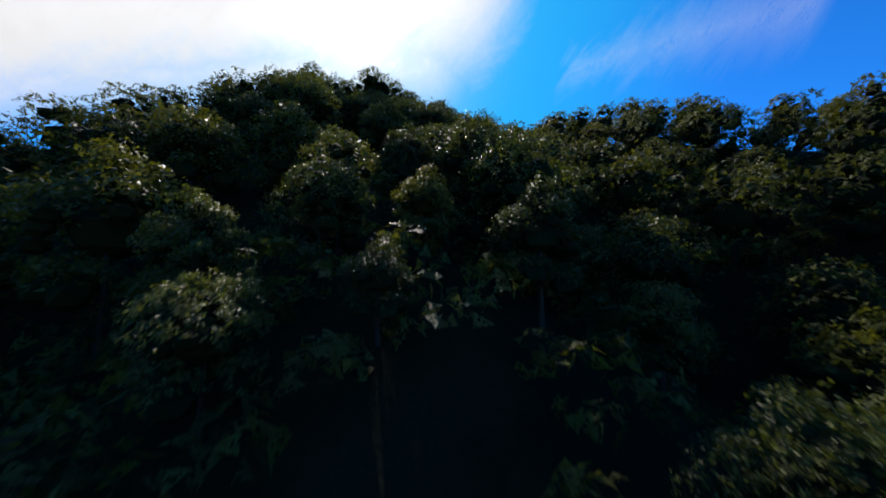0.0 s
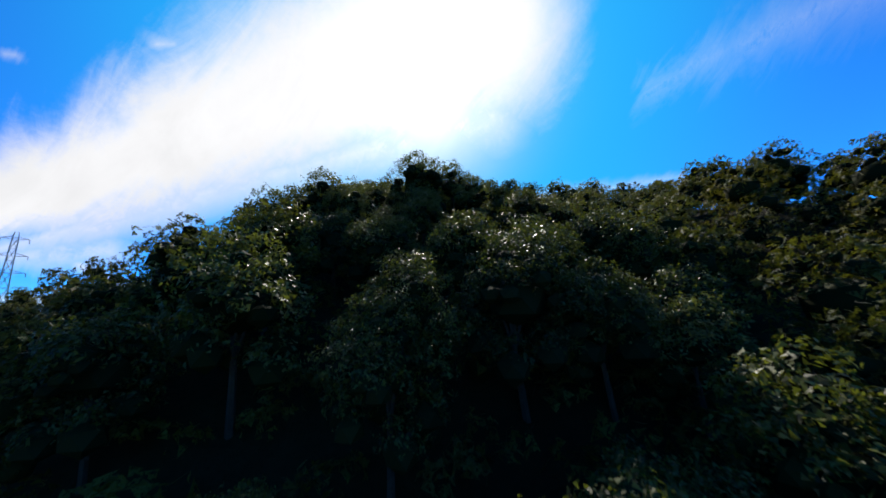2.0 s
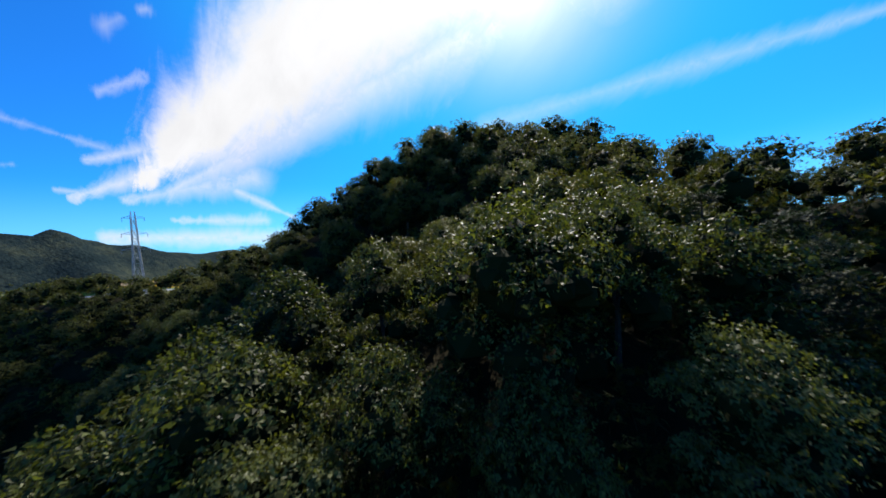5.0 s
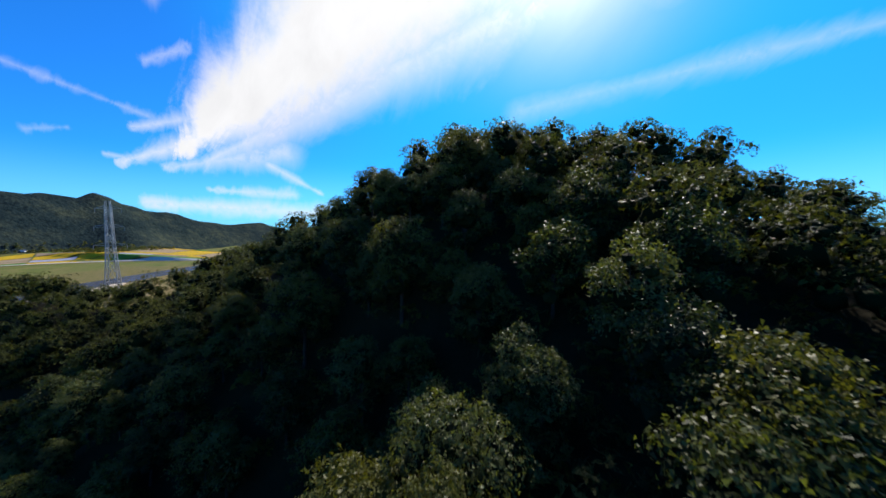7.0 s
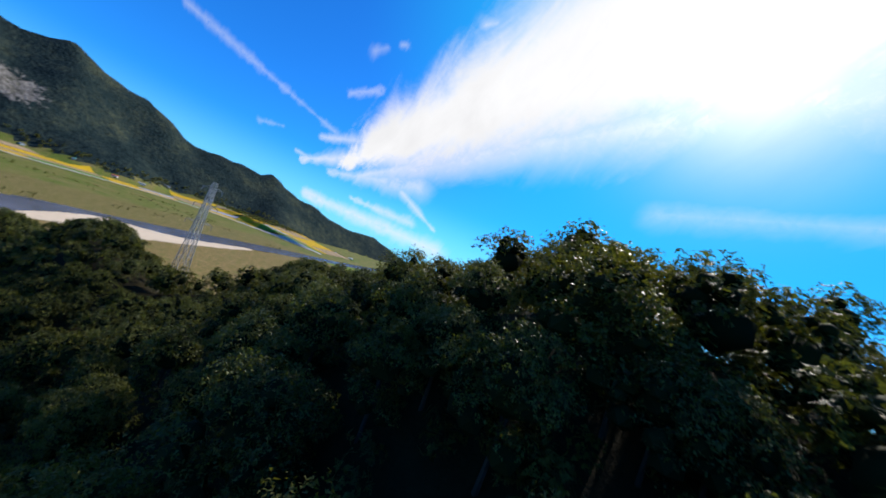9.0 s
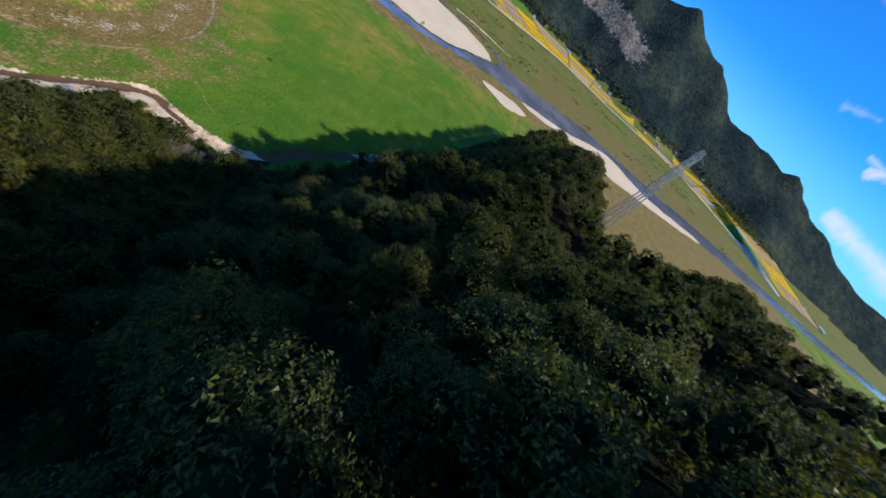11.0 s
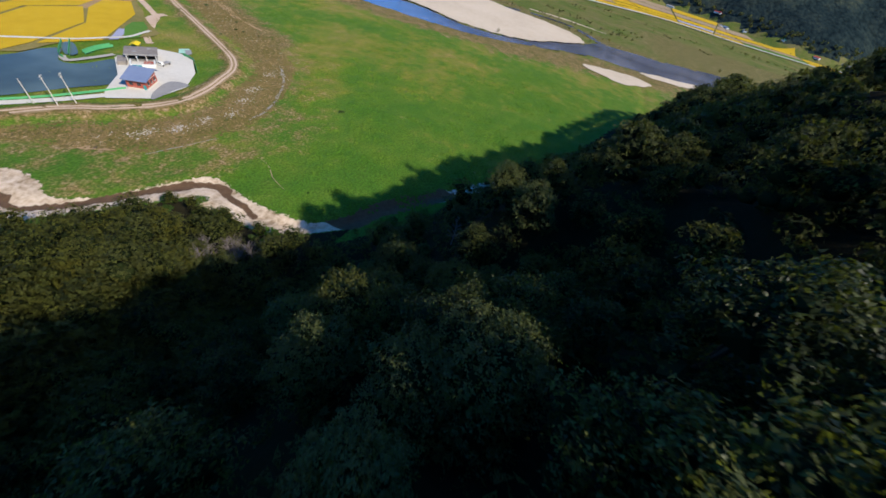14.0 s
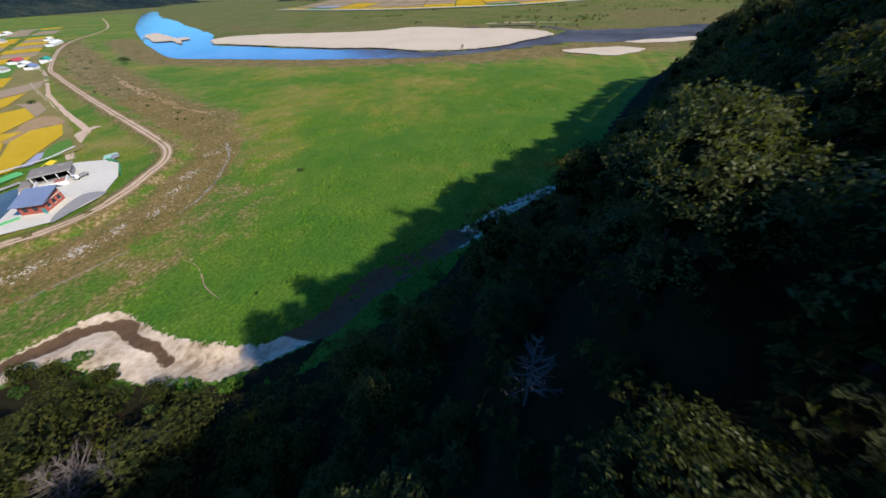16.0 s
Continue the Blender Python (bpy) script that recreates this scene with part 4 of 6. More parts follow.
def scatter():
    rng = np.random.default_rng(7)
    step = 7.5
    gx, gy = np.meshgrid(np.arange(-340, 330, step), np.arange(-240, 330, step), indexing="ij")
    x = gx.ravel() + rng.uniform(-2.9, 2.9, gx.size)
    y = gy.ravel() + rng.uniform(-2.9, 2.9, gx.size)
    top = canopy_height(x, y)
    keep = (top - CANOPY > 2.2) & (line_distance(x, y, STREAM) > np.where(x < -58, 13.0, 8.0))
    keep &= ~((y > 150) & (x > -20)) & ~((x > 235) & (y > -20)) & ~((y > 245))
    # only bushes grow on the foot of the west slope
    keep &= ~((x < -46) & (y < 25) & (y > -45) & (top - CANOPY < np.where(x < -53, 24.0, 13.0)))
    for mx, my, _ in MARKED:
        keep &= np.hypot(x - mx, y - my) > 4.6
    x, y = x[keep], y[keep]
    scale = rng.uniform(0.76, 1.26, len(x)) * (1 + 0.13 * value_noise(x, y, 25, 31))
    # grey thicket above the stream, and a poor, open spot on the west slope
    scale *= np.where(np.hypot(x + 27, y + 49) < 9.0, 0.28, 1.0)
    scale *= np.where(np.hypot(x + 40, y + 2) < 8.5, 0.5, 1.0)
    # low growth at the foot of the spur
    scale *= np.where((np.hypot(x - 66, y + 121) < 9.5) | (np.hypot(x - 93, y + 119) < 6), 0.55, 1.0)
    scale *= np.where((np.hypot(x + 28, y - 6) < 7.5) | (np.hypot(x + 24, y - 15) < 7), 0.68, 1.0)
    scale *= np.where((np.hypot(x + 54, y - 14) < 15) | (np.hypot(x + 44, y - 36) < 9), 0.7, 1.0)
    scale *= np.where(np.hypot(x - 65, y + 83.4) < 3.5, 0.5, 1.0)
    placed = MARKED + CREST
    x, y = np.append(x, [m[0] for m in placed]), np.append(y, [m[1] for m in placed])
    ground = ground_height(x, y)
    marked = np.array([m[2] for m in placed])
    scale = np.append(scale, np.clip((marked - ground[-len(marked):]) / 10.7, 0.6, 1.5))
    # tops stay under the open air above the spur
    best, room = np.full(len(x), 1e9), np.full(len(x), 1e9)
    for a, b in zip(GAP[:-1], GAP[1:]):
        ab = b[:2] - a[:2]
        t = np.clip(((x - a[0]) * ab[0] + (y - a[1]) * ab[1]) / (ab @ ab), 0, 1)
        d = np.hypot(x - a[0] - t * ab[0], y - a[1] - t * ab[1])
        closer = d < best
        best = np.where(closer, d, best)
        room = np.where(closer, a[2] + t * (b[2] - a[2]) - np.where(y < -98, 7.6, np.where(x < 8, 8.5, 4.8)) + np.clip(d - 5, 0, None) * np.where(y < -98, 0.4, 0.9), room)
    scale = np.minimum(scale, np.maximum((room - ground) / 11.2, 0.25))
    near = line_distance(x, y, CLOSE)
    turn = rng.uniform(0, 360, len(x))
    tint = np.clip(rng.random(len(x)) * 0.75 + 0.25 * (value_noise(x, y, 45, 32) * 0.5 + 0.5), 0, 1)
    return x, y, ground, scale, turn, tint, near


def joined(name, verts_list, faces_list, places, mats, label, category, sort_list=None):
    """Many trees' leaves as one mesh, each tree with its own tint."""
    chunks_v, chunks_f, tints, sorts, base = [], [], [], [], 0
    for (x, y, z, s, turn, tint), k in places:
        v, f = verts_list[k], faces_list[k]
        c, sn = math.cos(radians(turn)), math.sin(radians(turn))
        rot = np.array([[c, sn, 0], [-sn, c, 0], [0, 0, 1]])
        chunks_v.append((v * s) @ rot + np.array([x, y, z]))
        chunks_f.append(f + base)
        tints.append(np.full(len(v), tint))
        sorts.append(sort_list[k] if sort_list else np.zeros(len(f)))
        base += len(v)
    v, f = np.concatenate(chunks_v).astype(np.float32), np.concatenate(chunks_f).astype(np.int32)
    me = bpy.data.meshes.new(name)
    me.vertices.add(len(v))
    me.vertices.foreach_set("co", v.ravel())
    me.loops.add(f.size)
    me.loops.foreach_set("vertex_index", f.ravel())
    me.polygons.add(len(f))
    me.polygons.foreach_set("loop_start", np.arange(0, f.size, 3, dtype=np.int32))
    me.polygons.foreach_set("material_index", np.concatenate(sorts).astype(np.int32))
    attr = me.attributes.new("tint", "FLOAT", "POINT")
    attr.data.foreach_set("value", np.concatenate(tints).astype(np.float32))
    for mat in mats:
        me.materials.append(mat)
    me.update(calc_edges=True)
    return tagged(new(name, me), label, category, kind="stuff")


def plant_wood():
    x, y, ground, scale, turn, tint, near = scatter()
    order = np.argsort(near)
    close, rest = order[:220], order[220:]
    rng = np.random.default_rng(5)
    fine, coarse = [], []
    for s in range(6):
        for made, leaves, size, each, sprig in ((fine, 9900, 0.178, 6, 0.11), (coarse, 4700, 0.262, 4, 0.16)):
            heap, v, f, r, sort = oak_variant(100 + s, leaves, size, 3.5 + 0.4 * (s % 3), 10.4 + 0.35 * (s % 4), 17 + 2 * s, -0.12, each, sprig)
            made.append((trunk_mesh("trunk", heap, r, 0.2, M_BARK), mesh_from("crown", v, f, [M_LEAF, M_INNER_SHADE], False, sort)))
    pines = []
    for s in range(2):
        trunk, v, f = pine_variant(200 + s, 1500, 0.34)
        pines.append((trunk, mesh_from("crown", v, f, M_PINE)))
    for n, i in enumerate(close):
        pine = rng.random() < (0.34 if x[i] > 98 and -45 < y[i] < 30 else 0.0)
        if pine:
            trunk, crown = pines[rng.integers(2)]
            ob = thing("pine_tree", "green pine with level tiers of needles on the slope", "tree", "trees on the hill")
        else:
            trunk, crown = (fine if n < 95 else coarse)[rng.integers(6)]
            word = "small" if scale[i] < 0.7 else "tall" if scale[i] > 1.15 else "rounded"
            ob = thing("oak_tree", word + " green broadleaf oak with a clumped crown on the slope", "tree", "trees on the hill")
        s = scale[i]
        ob.matrix_world = pose(x[i], y[i], ground[i], 0, 0, turn[i]) @ Matrix.Diagonal((max(s, 0.5), max(s, 0.5), s, 1))
        part_mesh("trunk", trunk, ob)
        part_mesh("crown", crown, ob)
    # the rest of the wood
    mid, far = [], []
    for i in rest:
        place = (x[i], y[i], ground[i], scale[i], turn[i], tint[i])
        (mid if near[i] < 65 or (x[i] < 10 and -110 < y[i] < -35 and near[i] < 100) else far).append(place)
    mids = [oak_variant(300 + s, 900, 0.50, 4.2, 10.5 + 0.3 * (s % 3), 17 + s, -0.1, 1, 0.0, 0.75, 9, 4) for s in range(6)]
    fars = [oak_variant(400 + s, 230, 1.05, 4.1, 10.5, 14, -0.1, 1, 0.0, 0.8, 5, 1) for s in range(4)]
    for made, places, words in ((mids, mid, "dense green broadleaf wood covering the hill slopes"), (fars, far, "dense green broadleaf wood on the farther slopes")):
        joined("woodland", [q[1] for q in made], [q[2] for q in made], [(p, k % len(made)) for k, p in enumerate(places)], [M_LEAF_MASS, M_CORE_SHADE], words, "trees", [q[4] for q in made])
    # bushes and saplings under the trees
    gx, gy = np.meshgrid(np.arange(-70, 130, 4.2), np.arange(-160, 60, 4.2), indexing="ij")
    ux, uy = gx.ravel() + rng.uniform(-1.8, 1.8, gx.size), gy.ravel() + rng.uniform(-1.8, 1.8, gx.size)
    keep = (canopy_height(ux, uy) - CANOPY > 1.0) & (line_distance(ux, uy, CLOSE) < 62) & (line_distance(ux, uy, STREAM) > 6) & (sand_cover(ux, uy) < 0.1)
    ux, uy = ux[keep], uy[keep]
    # thicker growth on the steep side of the hollow
    sx, sy = rng.uniform(-22, 34, 420), rng.uniform(-54, -24, 420)
    ux, uy = np.append(ux, sx), np.append(uy, sy)
    big = np.append(rng.uniform(0.7, 1.5, len(ux) - 420), rng.uniform(1.4, 2.3, 420))
    uz = ground_height(ux, uy)
    low = []
    for s in range(4):
        r = np.random.default_rng(600 + s)
        c = np.column_stack([r.uniform(-1.3, 1.3, 5), r.uniform(-1.3, 1.3, 5), r.uniform(0.5, 2.3, 5)])
        low.append(leaf_blades(*crown_points((c, r.uniform(0.7, 1.2, 5)), 76, r, -0.2), 0.60, r, 0.8))
    joined("undergrowth", [q[0] for q in low], [q[1] for q in low], [((ux[k], uy[k], uz[k], big[k], rng.uniform(0, 360), rng.random()), k % 4) for k in range(len(ux))], [M_LEAF_MASS], "dark bushes and saplings under the trees", "bushes")


plant_wood()


def far_growth():
    """Single trees at the mountain's foot, and bushes on the far plain."""
    rng = np.random.default_rng(77)
    made = []
    for k in range(4):
        c = np.column_stack([rng.uniform(-2.2, 2.2, 6), rng.uniform(-2.2, 2.2, 6), rng.uniform(2.0, 7.0, 6)])
        made.append(leaf_blades(*crown_points((c, rng.uniform(1.6, 2.6, 6)), 44, rng, -0.2), 2.6, rng, 0.9))
    x, y = rng.uniform(-2000, -1150, 9000), rng.uniform(-500, 1500, 9000)
    z = ground_height(x, y)
    keep = (z > 29) & (z < 62)
    spots = [((x[i], y[i], z[i] - 0.5, rng.uniform(1.0, 2.0), rng.uniform(0, 360), rng.random()), i % 4) for i in np.where(keep)[0][:900]]
    joined("foot_wood", [q[0] for q in made], [q[1] for q in made], spots, [M_LEAF_MASS], "dark trees along the foot of the far mountain", "trees")
    x, y = rng.uniform(-1250, -430, 5200), rng.uniform(-420, 900, 5200)
    road = np.interp(y, FAR_ROAD_Y, FAR_ROAD_X)
    hedge = (np.abs(x - road - 26) < 9) | (line_distance(x, y, BACKWATER) < 34) & (x < BACKWATER[:, 0].max())
    hedge |= (value_noise(x, y, 70, 81) + 0.6 * value_noise(x, y, 25, 82) > 0.62) & (x > road + 40)
    bar = np.array([(-500, -480), (-430, -110), (-560, 40), (-640, 10), (-700, -205), (-620, -500)], float)
    keep = hedge & ~inside(x, y, RIVER) & ~inside(x, y, bar) & (line_distance(x, y, BACKWATER) > 10) & (x < np.interp(y, [p[1] for p in RIVER_NEAR], [p[0] for p in RIVER_NEAR]) - 25)
    z = ground_height(x, y)
    spots = [((x[i], y[i], z[i] - 0.3, rng.uniform(0.22, 0.55), rng.uniform(0, 360), rng.random()), i % 4) for i in np.where(keep)[0][:800]]
    joined("far_bushes", [q[0] for q in made], [q[1] for q in made], spots, [M_LEAF_MASS], "dark green bushes on the plain across the river", "bushes")


far_growth()

# ---------------------------------------------------------------- river, banks, tracks and fields
M_BLUE_ROOF = surface("blue_sheet_roof", [(0.15, 0.19, 0.32), (0.19, 0.24, 0.38), (0.23, 0.28, 0.43)], (0.2, 1.0, 5.0), 0.45, 0.05, 8.0)
M_BLUE_GABLE = surface("dark_blue_sheet", [(0.05, 0.07, 0.14), (0.08, 0.10, 0.18)], (0.2, 1.0, 5.0), 0.5, 0.05, 8.0)
M_BRICK_RED = surface("red_brick_wall", [(0.34, 0.07, 0.05), (0.42, 0.10, 0.07), (0.48, 0.14, 0.10)], (0.2, 1.0, 6.0), 0.85, 0.2, 8.0)
M_WHITE_WALL = surface("white_plaster", [(0.66, 0.65, 0.63), (0.74, 0.73, 0.71), (0.78, 0.77, 0.75)], (0.2, 1.0, 6.0), 0.8, 0.1, 8.0)
M_GREY_ROOF = surface("weathered_slab", [(0.22, 0.21, 0.21), (0.30, 0.29, 0.29), (0.36, 0.35, 0.35)], (0.2, 1.0, 5.0), 0.85, 0.15, 5.0)
M_ROOF_STAINED = surface("stained_concrete_roof", [(0.14, 0.115, 0.10), (0.25, 0.215, 0.19), (0.36, 0.32, 0.27)], (0.15, 0.8, 4.0), 0.9, 0.2, 4.0)
M_GLASS_DARK = surface("dark_window", [(0.02, 0.03, 0.04), (0.03, 0.04, 0.05)], (0.5, 2.0, 6.0), 0.12, 0.0, spec=0.6)
M_TEAL = surface("teal_paint", [(0.03, 0.22, 0.24), (0.05, 0.28, 0.30), (0.07, 0.34, 0.35)], (0.3, 1.0, 6.0), 0.5, 0.05, 6.0)
M_GREEN_NET = surface("green_mesh_fence", [(0.05, 0.30, 0.11), (0.09, 0.38, 0.16), (0.13, 0.44, 0.21)], (0.2, 1.0, 6.0), 0.7, 0.0)
M_YELLOW = surface("yellow_tarpaulin", [(0.75, 0.52, 0.01), (0.82, 0.60, 0.02)], (0.3, 1.0, 6.0), 0.6, 0.1, 4.0)
M_RED_ROOF = surface("red_roof", [(0.45, 0.05, 0.05), (0.55, 0.08, 0.07)], (0.3, 1.0, 6.0), 0.6, 0.1, 5.0)
M_GREEN_ROOF = surface("green_roof", [(0.02, 0.30, 0.24), (0.03, 0.38, 0.30)], (0.3, 1.0, 6.0), 0.6, 0.1, 5.0)
M_STONE = surface("pale_stone", [(0.28, 0.25, 0.22), (0.40, 0.36, 0.32), (0.50, 0.46, 0.42)], (0.3, 1.0, 5.0), 0.9, 0.4, 4.0)
M_TYRE = surface("rubber", [(0.02, 0.02, 0.02), (0.035, 0.035, 0.035)], (0.5, 2.0, 8.0), 0.8, 0.0)
M_ASPHALT = surface("pale_asphalt", [(0.22, 0.21, 0.21), (0.28, 0.27, 0.27), (0.32, 0.31, 0.31)], (0.05, 0.4, 2.0), 0.9, 0.1, 2.0)
M_SHRUB = leaf_material("shrub_leaf", (0.03, 0.05, 0.012), (0.07, 0.10, 0.025), "object")
M_VINE = leaf_material("vine_leaf", (0.030, 0.062, 0.008), (0.062, 0.115, 0.015), "object", (0.06, 0.13, 0.012), 0.5)

patch("water", RIVER, -0.55, M_WATER, "shallow blue river winding past sand bars", "river", 2.0)
strip("water", BACKWATER, 14, M_WATER, "narrow dark backwater behind the sand bar", "river", follow=False, base=-0.5)


def ring(points, step=6):
    return smooth_line(points, step, True)


SAND_BAR = [(-505, -462), (-486, -380), (-462, -260), (-460, -183), (-442, -113), (-463, -50), (-532, 0), (-565, 24), (-590, 26), (-628, 0), (-655, -50), (-664, -116), (-690, -204), (-640, -250), (-620, -330), (-600, -460), (-560, -500)]
patch("sand_bar", ring(SAND_BAR), 0.52, M_SAND, "broad pale sand bar in the river bend", "sand", 3.0)
patch("sand_bar", ring([(-445, 33), (-420, 60), (-416, 80), (-452, 116), (-466, 90)]), 0.5, M_SAND, "thin pale sand bar beside the river", "sand", 2.0)
patch("sand_bar", ring([(-498, 105), (-500, 150), (-525, 205), (-538, 250), (-520, 310), (-532, 374), (-560, 465), (-592, 560), (-628, 640), (-640, 620), (-616, 500), (-616, 420), (-656, 347), (-608, 267), (-558, 208), (-528, 153), (-513, 115)]), 0.5, M_SAND, "long pale sand bank along the river", "sand", 3.0)
patch("sand_bar", ring([(-560, -640), (-520, -590), (-545, -570), (-610, -660), (-640, -720), (-600, -700)]), 0.4, M_SAND, "small sand island in the river", "sand", 3.0)
patch("sand_bar", ring([(-505, -520), (-530, -545), (-560, -555), (-575, -585), (-540, -575)]), 0.35, M_SAND, "small sand island in the river", "sand", 3.0)
strip("sand_bar", smooth_line([(-732, -85), (-748, -18), (-735, 62)], 8), [4, 12, 9, 3], M_SAND, "narrow sand strip on the far bank", "sand", lift=0.2, wiggle=0.3)

# bare ground and wet places in the scrub and at the hill's foot
strip("bare_soil", smooth_line([(-204, -196), (-211, -224), (-228, -258), (-262, -330), (-300, -395)], 3), [1, 5, 7, 4, 1], M_RED_SOIL, "bare reddish soil strip in the scrub", "soil", lift=0.10, wiggle=0.7)
strip("bare_soil", smooth_line([(-46, -139), (-48, -134), (-52, -128)], 1), [1, 4, 3, 1], M_RED_SOIL, "bare reddish earth at the scrub's edge", "soil", lift=0.14, wiggle=0.6)
strip("pebble_wash", smooth_line([(-100, -113), (-111, -114), (-123, -118), (-141, -128), (-156, -140), (-162, -148)], 2), [0.3, 1.2, 2.2, 1.1, 2.4, 0.5], M_PEBBLE, "silvery pebble wash winding through the scrub", "stones", lift=0.14, wiggle=0.9)
strip("pebble_wash", smooth_line([(-56, -119), (-66, -115), (-80, -110)], 2), [0.2, 0.6, 0.5, 0.2], M_PEBBLE, "silvery pebble wash at the scrub's edge", "stones", lift=0.14, wiggle=0.9)
strip("footpath", smooth_line([(-79, -90), (-77, -83), (-71, -75), (-68, -68)], 1.5), [0.1, 0.32, 0.28, 0.1], M_FALLOW, "faint trodden path in the grass", "path", lift=0.10, wiggle=0.8)

# dyke with its two ruts, farm road, yard
way = np.gradient(DYKE, axis=0)
way /= np.linalg.norm(way, axis=1, keepdims=True)
across = np.column_stack([-way[:, 1], way[:, 0]])
strip("verge", DYKE, 5.0, surface("trodden_verge", [(0.15, 0.13, 0.045), (0.30, 0.215, 0.11), (0.42, 0.29, 0.17)], (0.1, 0.6, 3.0), 0.95, 0.5, 2.0, spec=0.1), "worn grassy crown of the dyke track", "verge", lift=0.05, wiggle=0.2)
for k in (-1.0, 1.0):
    strip("track", DYKE + across * k, 1.1, M_TRACK, "pale wheel rut of the dyke track", "track", lift=0.12, wiggle=0.3)
strip("farm_road", smooth_line([(-131, -207), (-137, -217), (-146, -225), (-155, -234), (-164, -242), (-174, -262), (-191, -298), (-231, -375), (-282, -455), (-330, -540)], 4), 3.6, M_TRACK, "pale dirt farm road beside the fields", "road", lift=0.15, wiggle=0.15)
strip("farm_road", smooth_line([(-150, -236), (-162, -243), (-172, -244)], 3), 5, M_TRACK, "dirt turning place on the farm road", "road", lift=0.17, wiggle=0.2)
YARD = [(-79, -169), (-75, -163), (-87, -152), (-104, -153), (-119, -163), (-130, -177), (-132, -187), (-127, -199), (-105, -198), (-93, -180)]
patch("yard", YARD, 0.62, M_CONCRETE, "pale concrete yard round the pump station", "yard", 0.3)
strip("pond_path", smooth_line([(-80, -243), (-97.5, -231), (-105, -226), (-110, -224), (-119, -221), (-128, -218.3), (-137, -220), (-143, -221.5)], 3), 2.0, M_CONCRETE, "narrow pale path between pond and fields", "path", follow=False, base=0.82, wiggle=0.2)
patch("ramp", ring([(-86, -151.5), (-98, -153.5), (-107, -154), (-104, -162), (-93, -158)], 2), 0.66, M_ASPHALT, "grey ramp from the yard to the dyke", "yard", 0.2)
strip("quay_road", smooth_line([(20, -232), (-12, -207), (-37, -188), (-50, -179), (-64, -171), (-82, -163)], 4), 3.6, M_CONCRETE, "pale concrete lane along the pond", "road", lift=0.2, follow=False, base=0.55)
POND = [(20, -262), (-5, -220), (-30, -199), (-50, -186), (-70, -179), (-90, -173), (-98, -184), (-104, -196), (-91, -198), (-86, -203), (-88, -209), (-95, -217), (-90, -221), (-70, -222), (-40, -246), (0, -294)]
patch("pond", smooth_line(POND, 3, True), 0.42, M_POND, "dark irrigation pond beside the pump station", "pond", 0.3)
strip("pond_bank", smooth_line([(-107, -200.5), (-96, -201.5), (-88, -203.5), (-90, -209)], 2), 2.6, M_STONE, "stone spit between the basins", "bank", follow=False, base=0.8)
patch("pond", smooth_line([(-92, -210.5), (-96, -208), (-103, -222), (-99, -223)], 2, True), 0.64, M_POND, "narrow dark basin behind the stone spit", "pond", 0.2)

# fields
patch("farmland", ring([(-76, -224), (-100, -224), (-140, -215), (-154, -237), (-190, -298), (-230, -375), (-280, -455), (-330, -545), (-420, -680), (-220, -760), (-90, -420), (-60, -270)], 6), 0.46, surface("field_margin", [(0.10, 0.12, 0.03), (0.22, 0.18, 0.06), (0.34, 0.26, 0.11)], (0.02, 0.12, 0.9), 0.95, 0.6, 1.0, spec=0.1), "rough margins and ridges between the fields", "field", 1.0)
FIELDS = [
    ([(-78, -227), (-91, -230), (-124, -246), (-139, -268), (-118, -275), (-101, -266)], "rice"),
    ([(-94, -228.5), (-116, -221), (-155, -249), (-169, -270), (-157, -276), (-142, -266), (-126, -245)], "rice"),
    ([(-125, -217.5), (-132, -216), (-145, -226), (-150, -235), (-145, -237), (-137, -232)], "green"),
    ([(-118.5, -219), (-122, -217.5), (-135, -227.5), (-132, -230.5)], "net"),
    ([(-103, -270), (-118, -278), (-140, -272), (-155, -280), (-150, -287), (-130, -291), (-112, -284)], "rice"),
    ([(-134, -294), (-152, -291), (-178, -307), (-193, -340), (-160, -345), (-150, -328)], "rice"),
    ([(-162, -348), (-196, -363), (-228, -396), (-197, -391), (-170, -380)], "rice"),
    ([(-195, -340), (-180, -307), (-194, -320), (-207, -346), (-201, -360)], "fallow"),
    ([(-172, -386), (-200, -396), (-229, -400), (-246, -408), (-268, -437), (-228, -430)], "fallow"),
    ([(-100, -292), (-128, -297), (-146, -330), (-120, -340)], "rice"),
    ([(-122, -346), (-150, -342), (-164, -376), (-140, -386)], "fallow"),
]
patch("bare_soil", ring([(-136, -268), (-147, -277), (-173, -303), (-181, -301), (-181, -286), (-172, -272), (-163, -276.5), (-145, -266.5)], 3), 0.56, M_RED_SOIL, "bare reddish brown plot between the rice fields", "soil", 1.0)
patch("bare_soil", ring([(-196, -345), (-181, -309), (-193, -320), (-205, -346)], 4), 0.57, M_RED_SOIL, "bare reddish brown plot between the rice fields", "soil", 1.0)
FIELD_MATS = {"rice": (M_RICE, "ripe golden rice field"), "fallow": (M_FALLOW, "harvested tan field"), "green": (M_GREENFIELD, "green vegetable field"), "net": (M_NET, "lilac netted crop bed")}
for pts, sort in FIELDS:
    mat, words = FIELD_MATS[sort]
    pts = np.array(pts, float)
    pts = pts.mean(0) + (pts - pts.mean(0)) * 1.065
    patch("field", pts, 0.62 + 0.008 * (len(sort) + int(abs(pts[0][0])) % 7), mat, words + " beside the farm road", "field", 0)
rng = np.random.default_rng(12)
u_dir, v_dir = np.array([-0.60, -0.80]), np.array([0.80, -0.60])
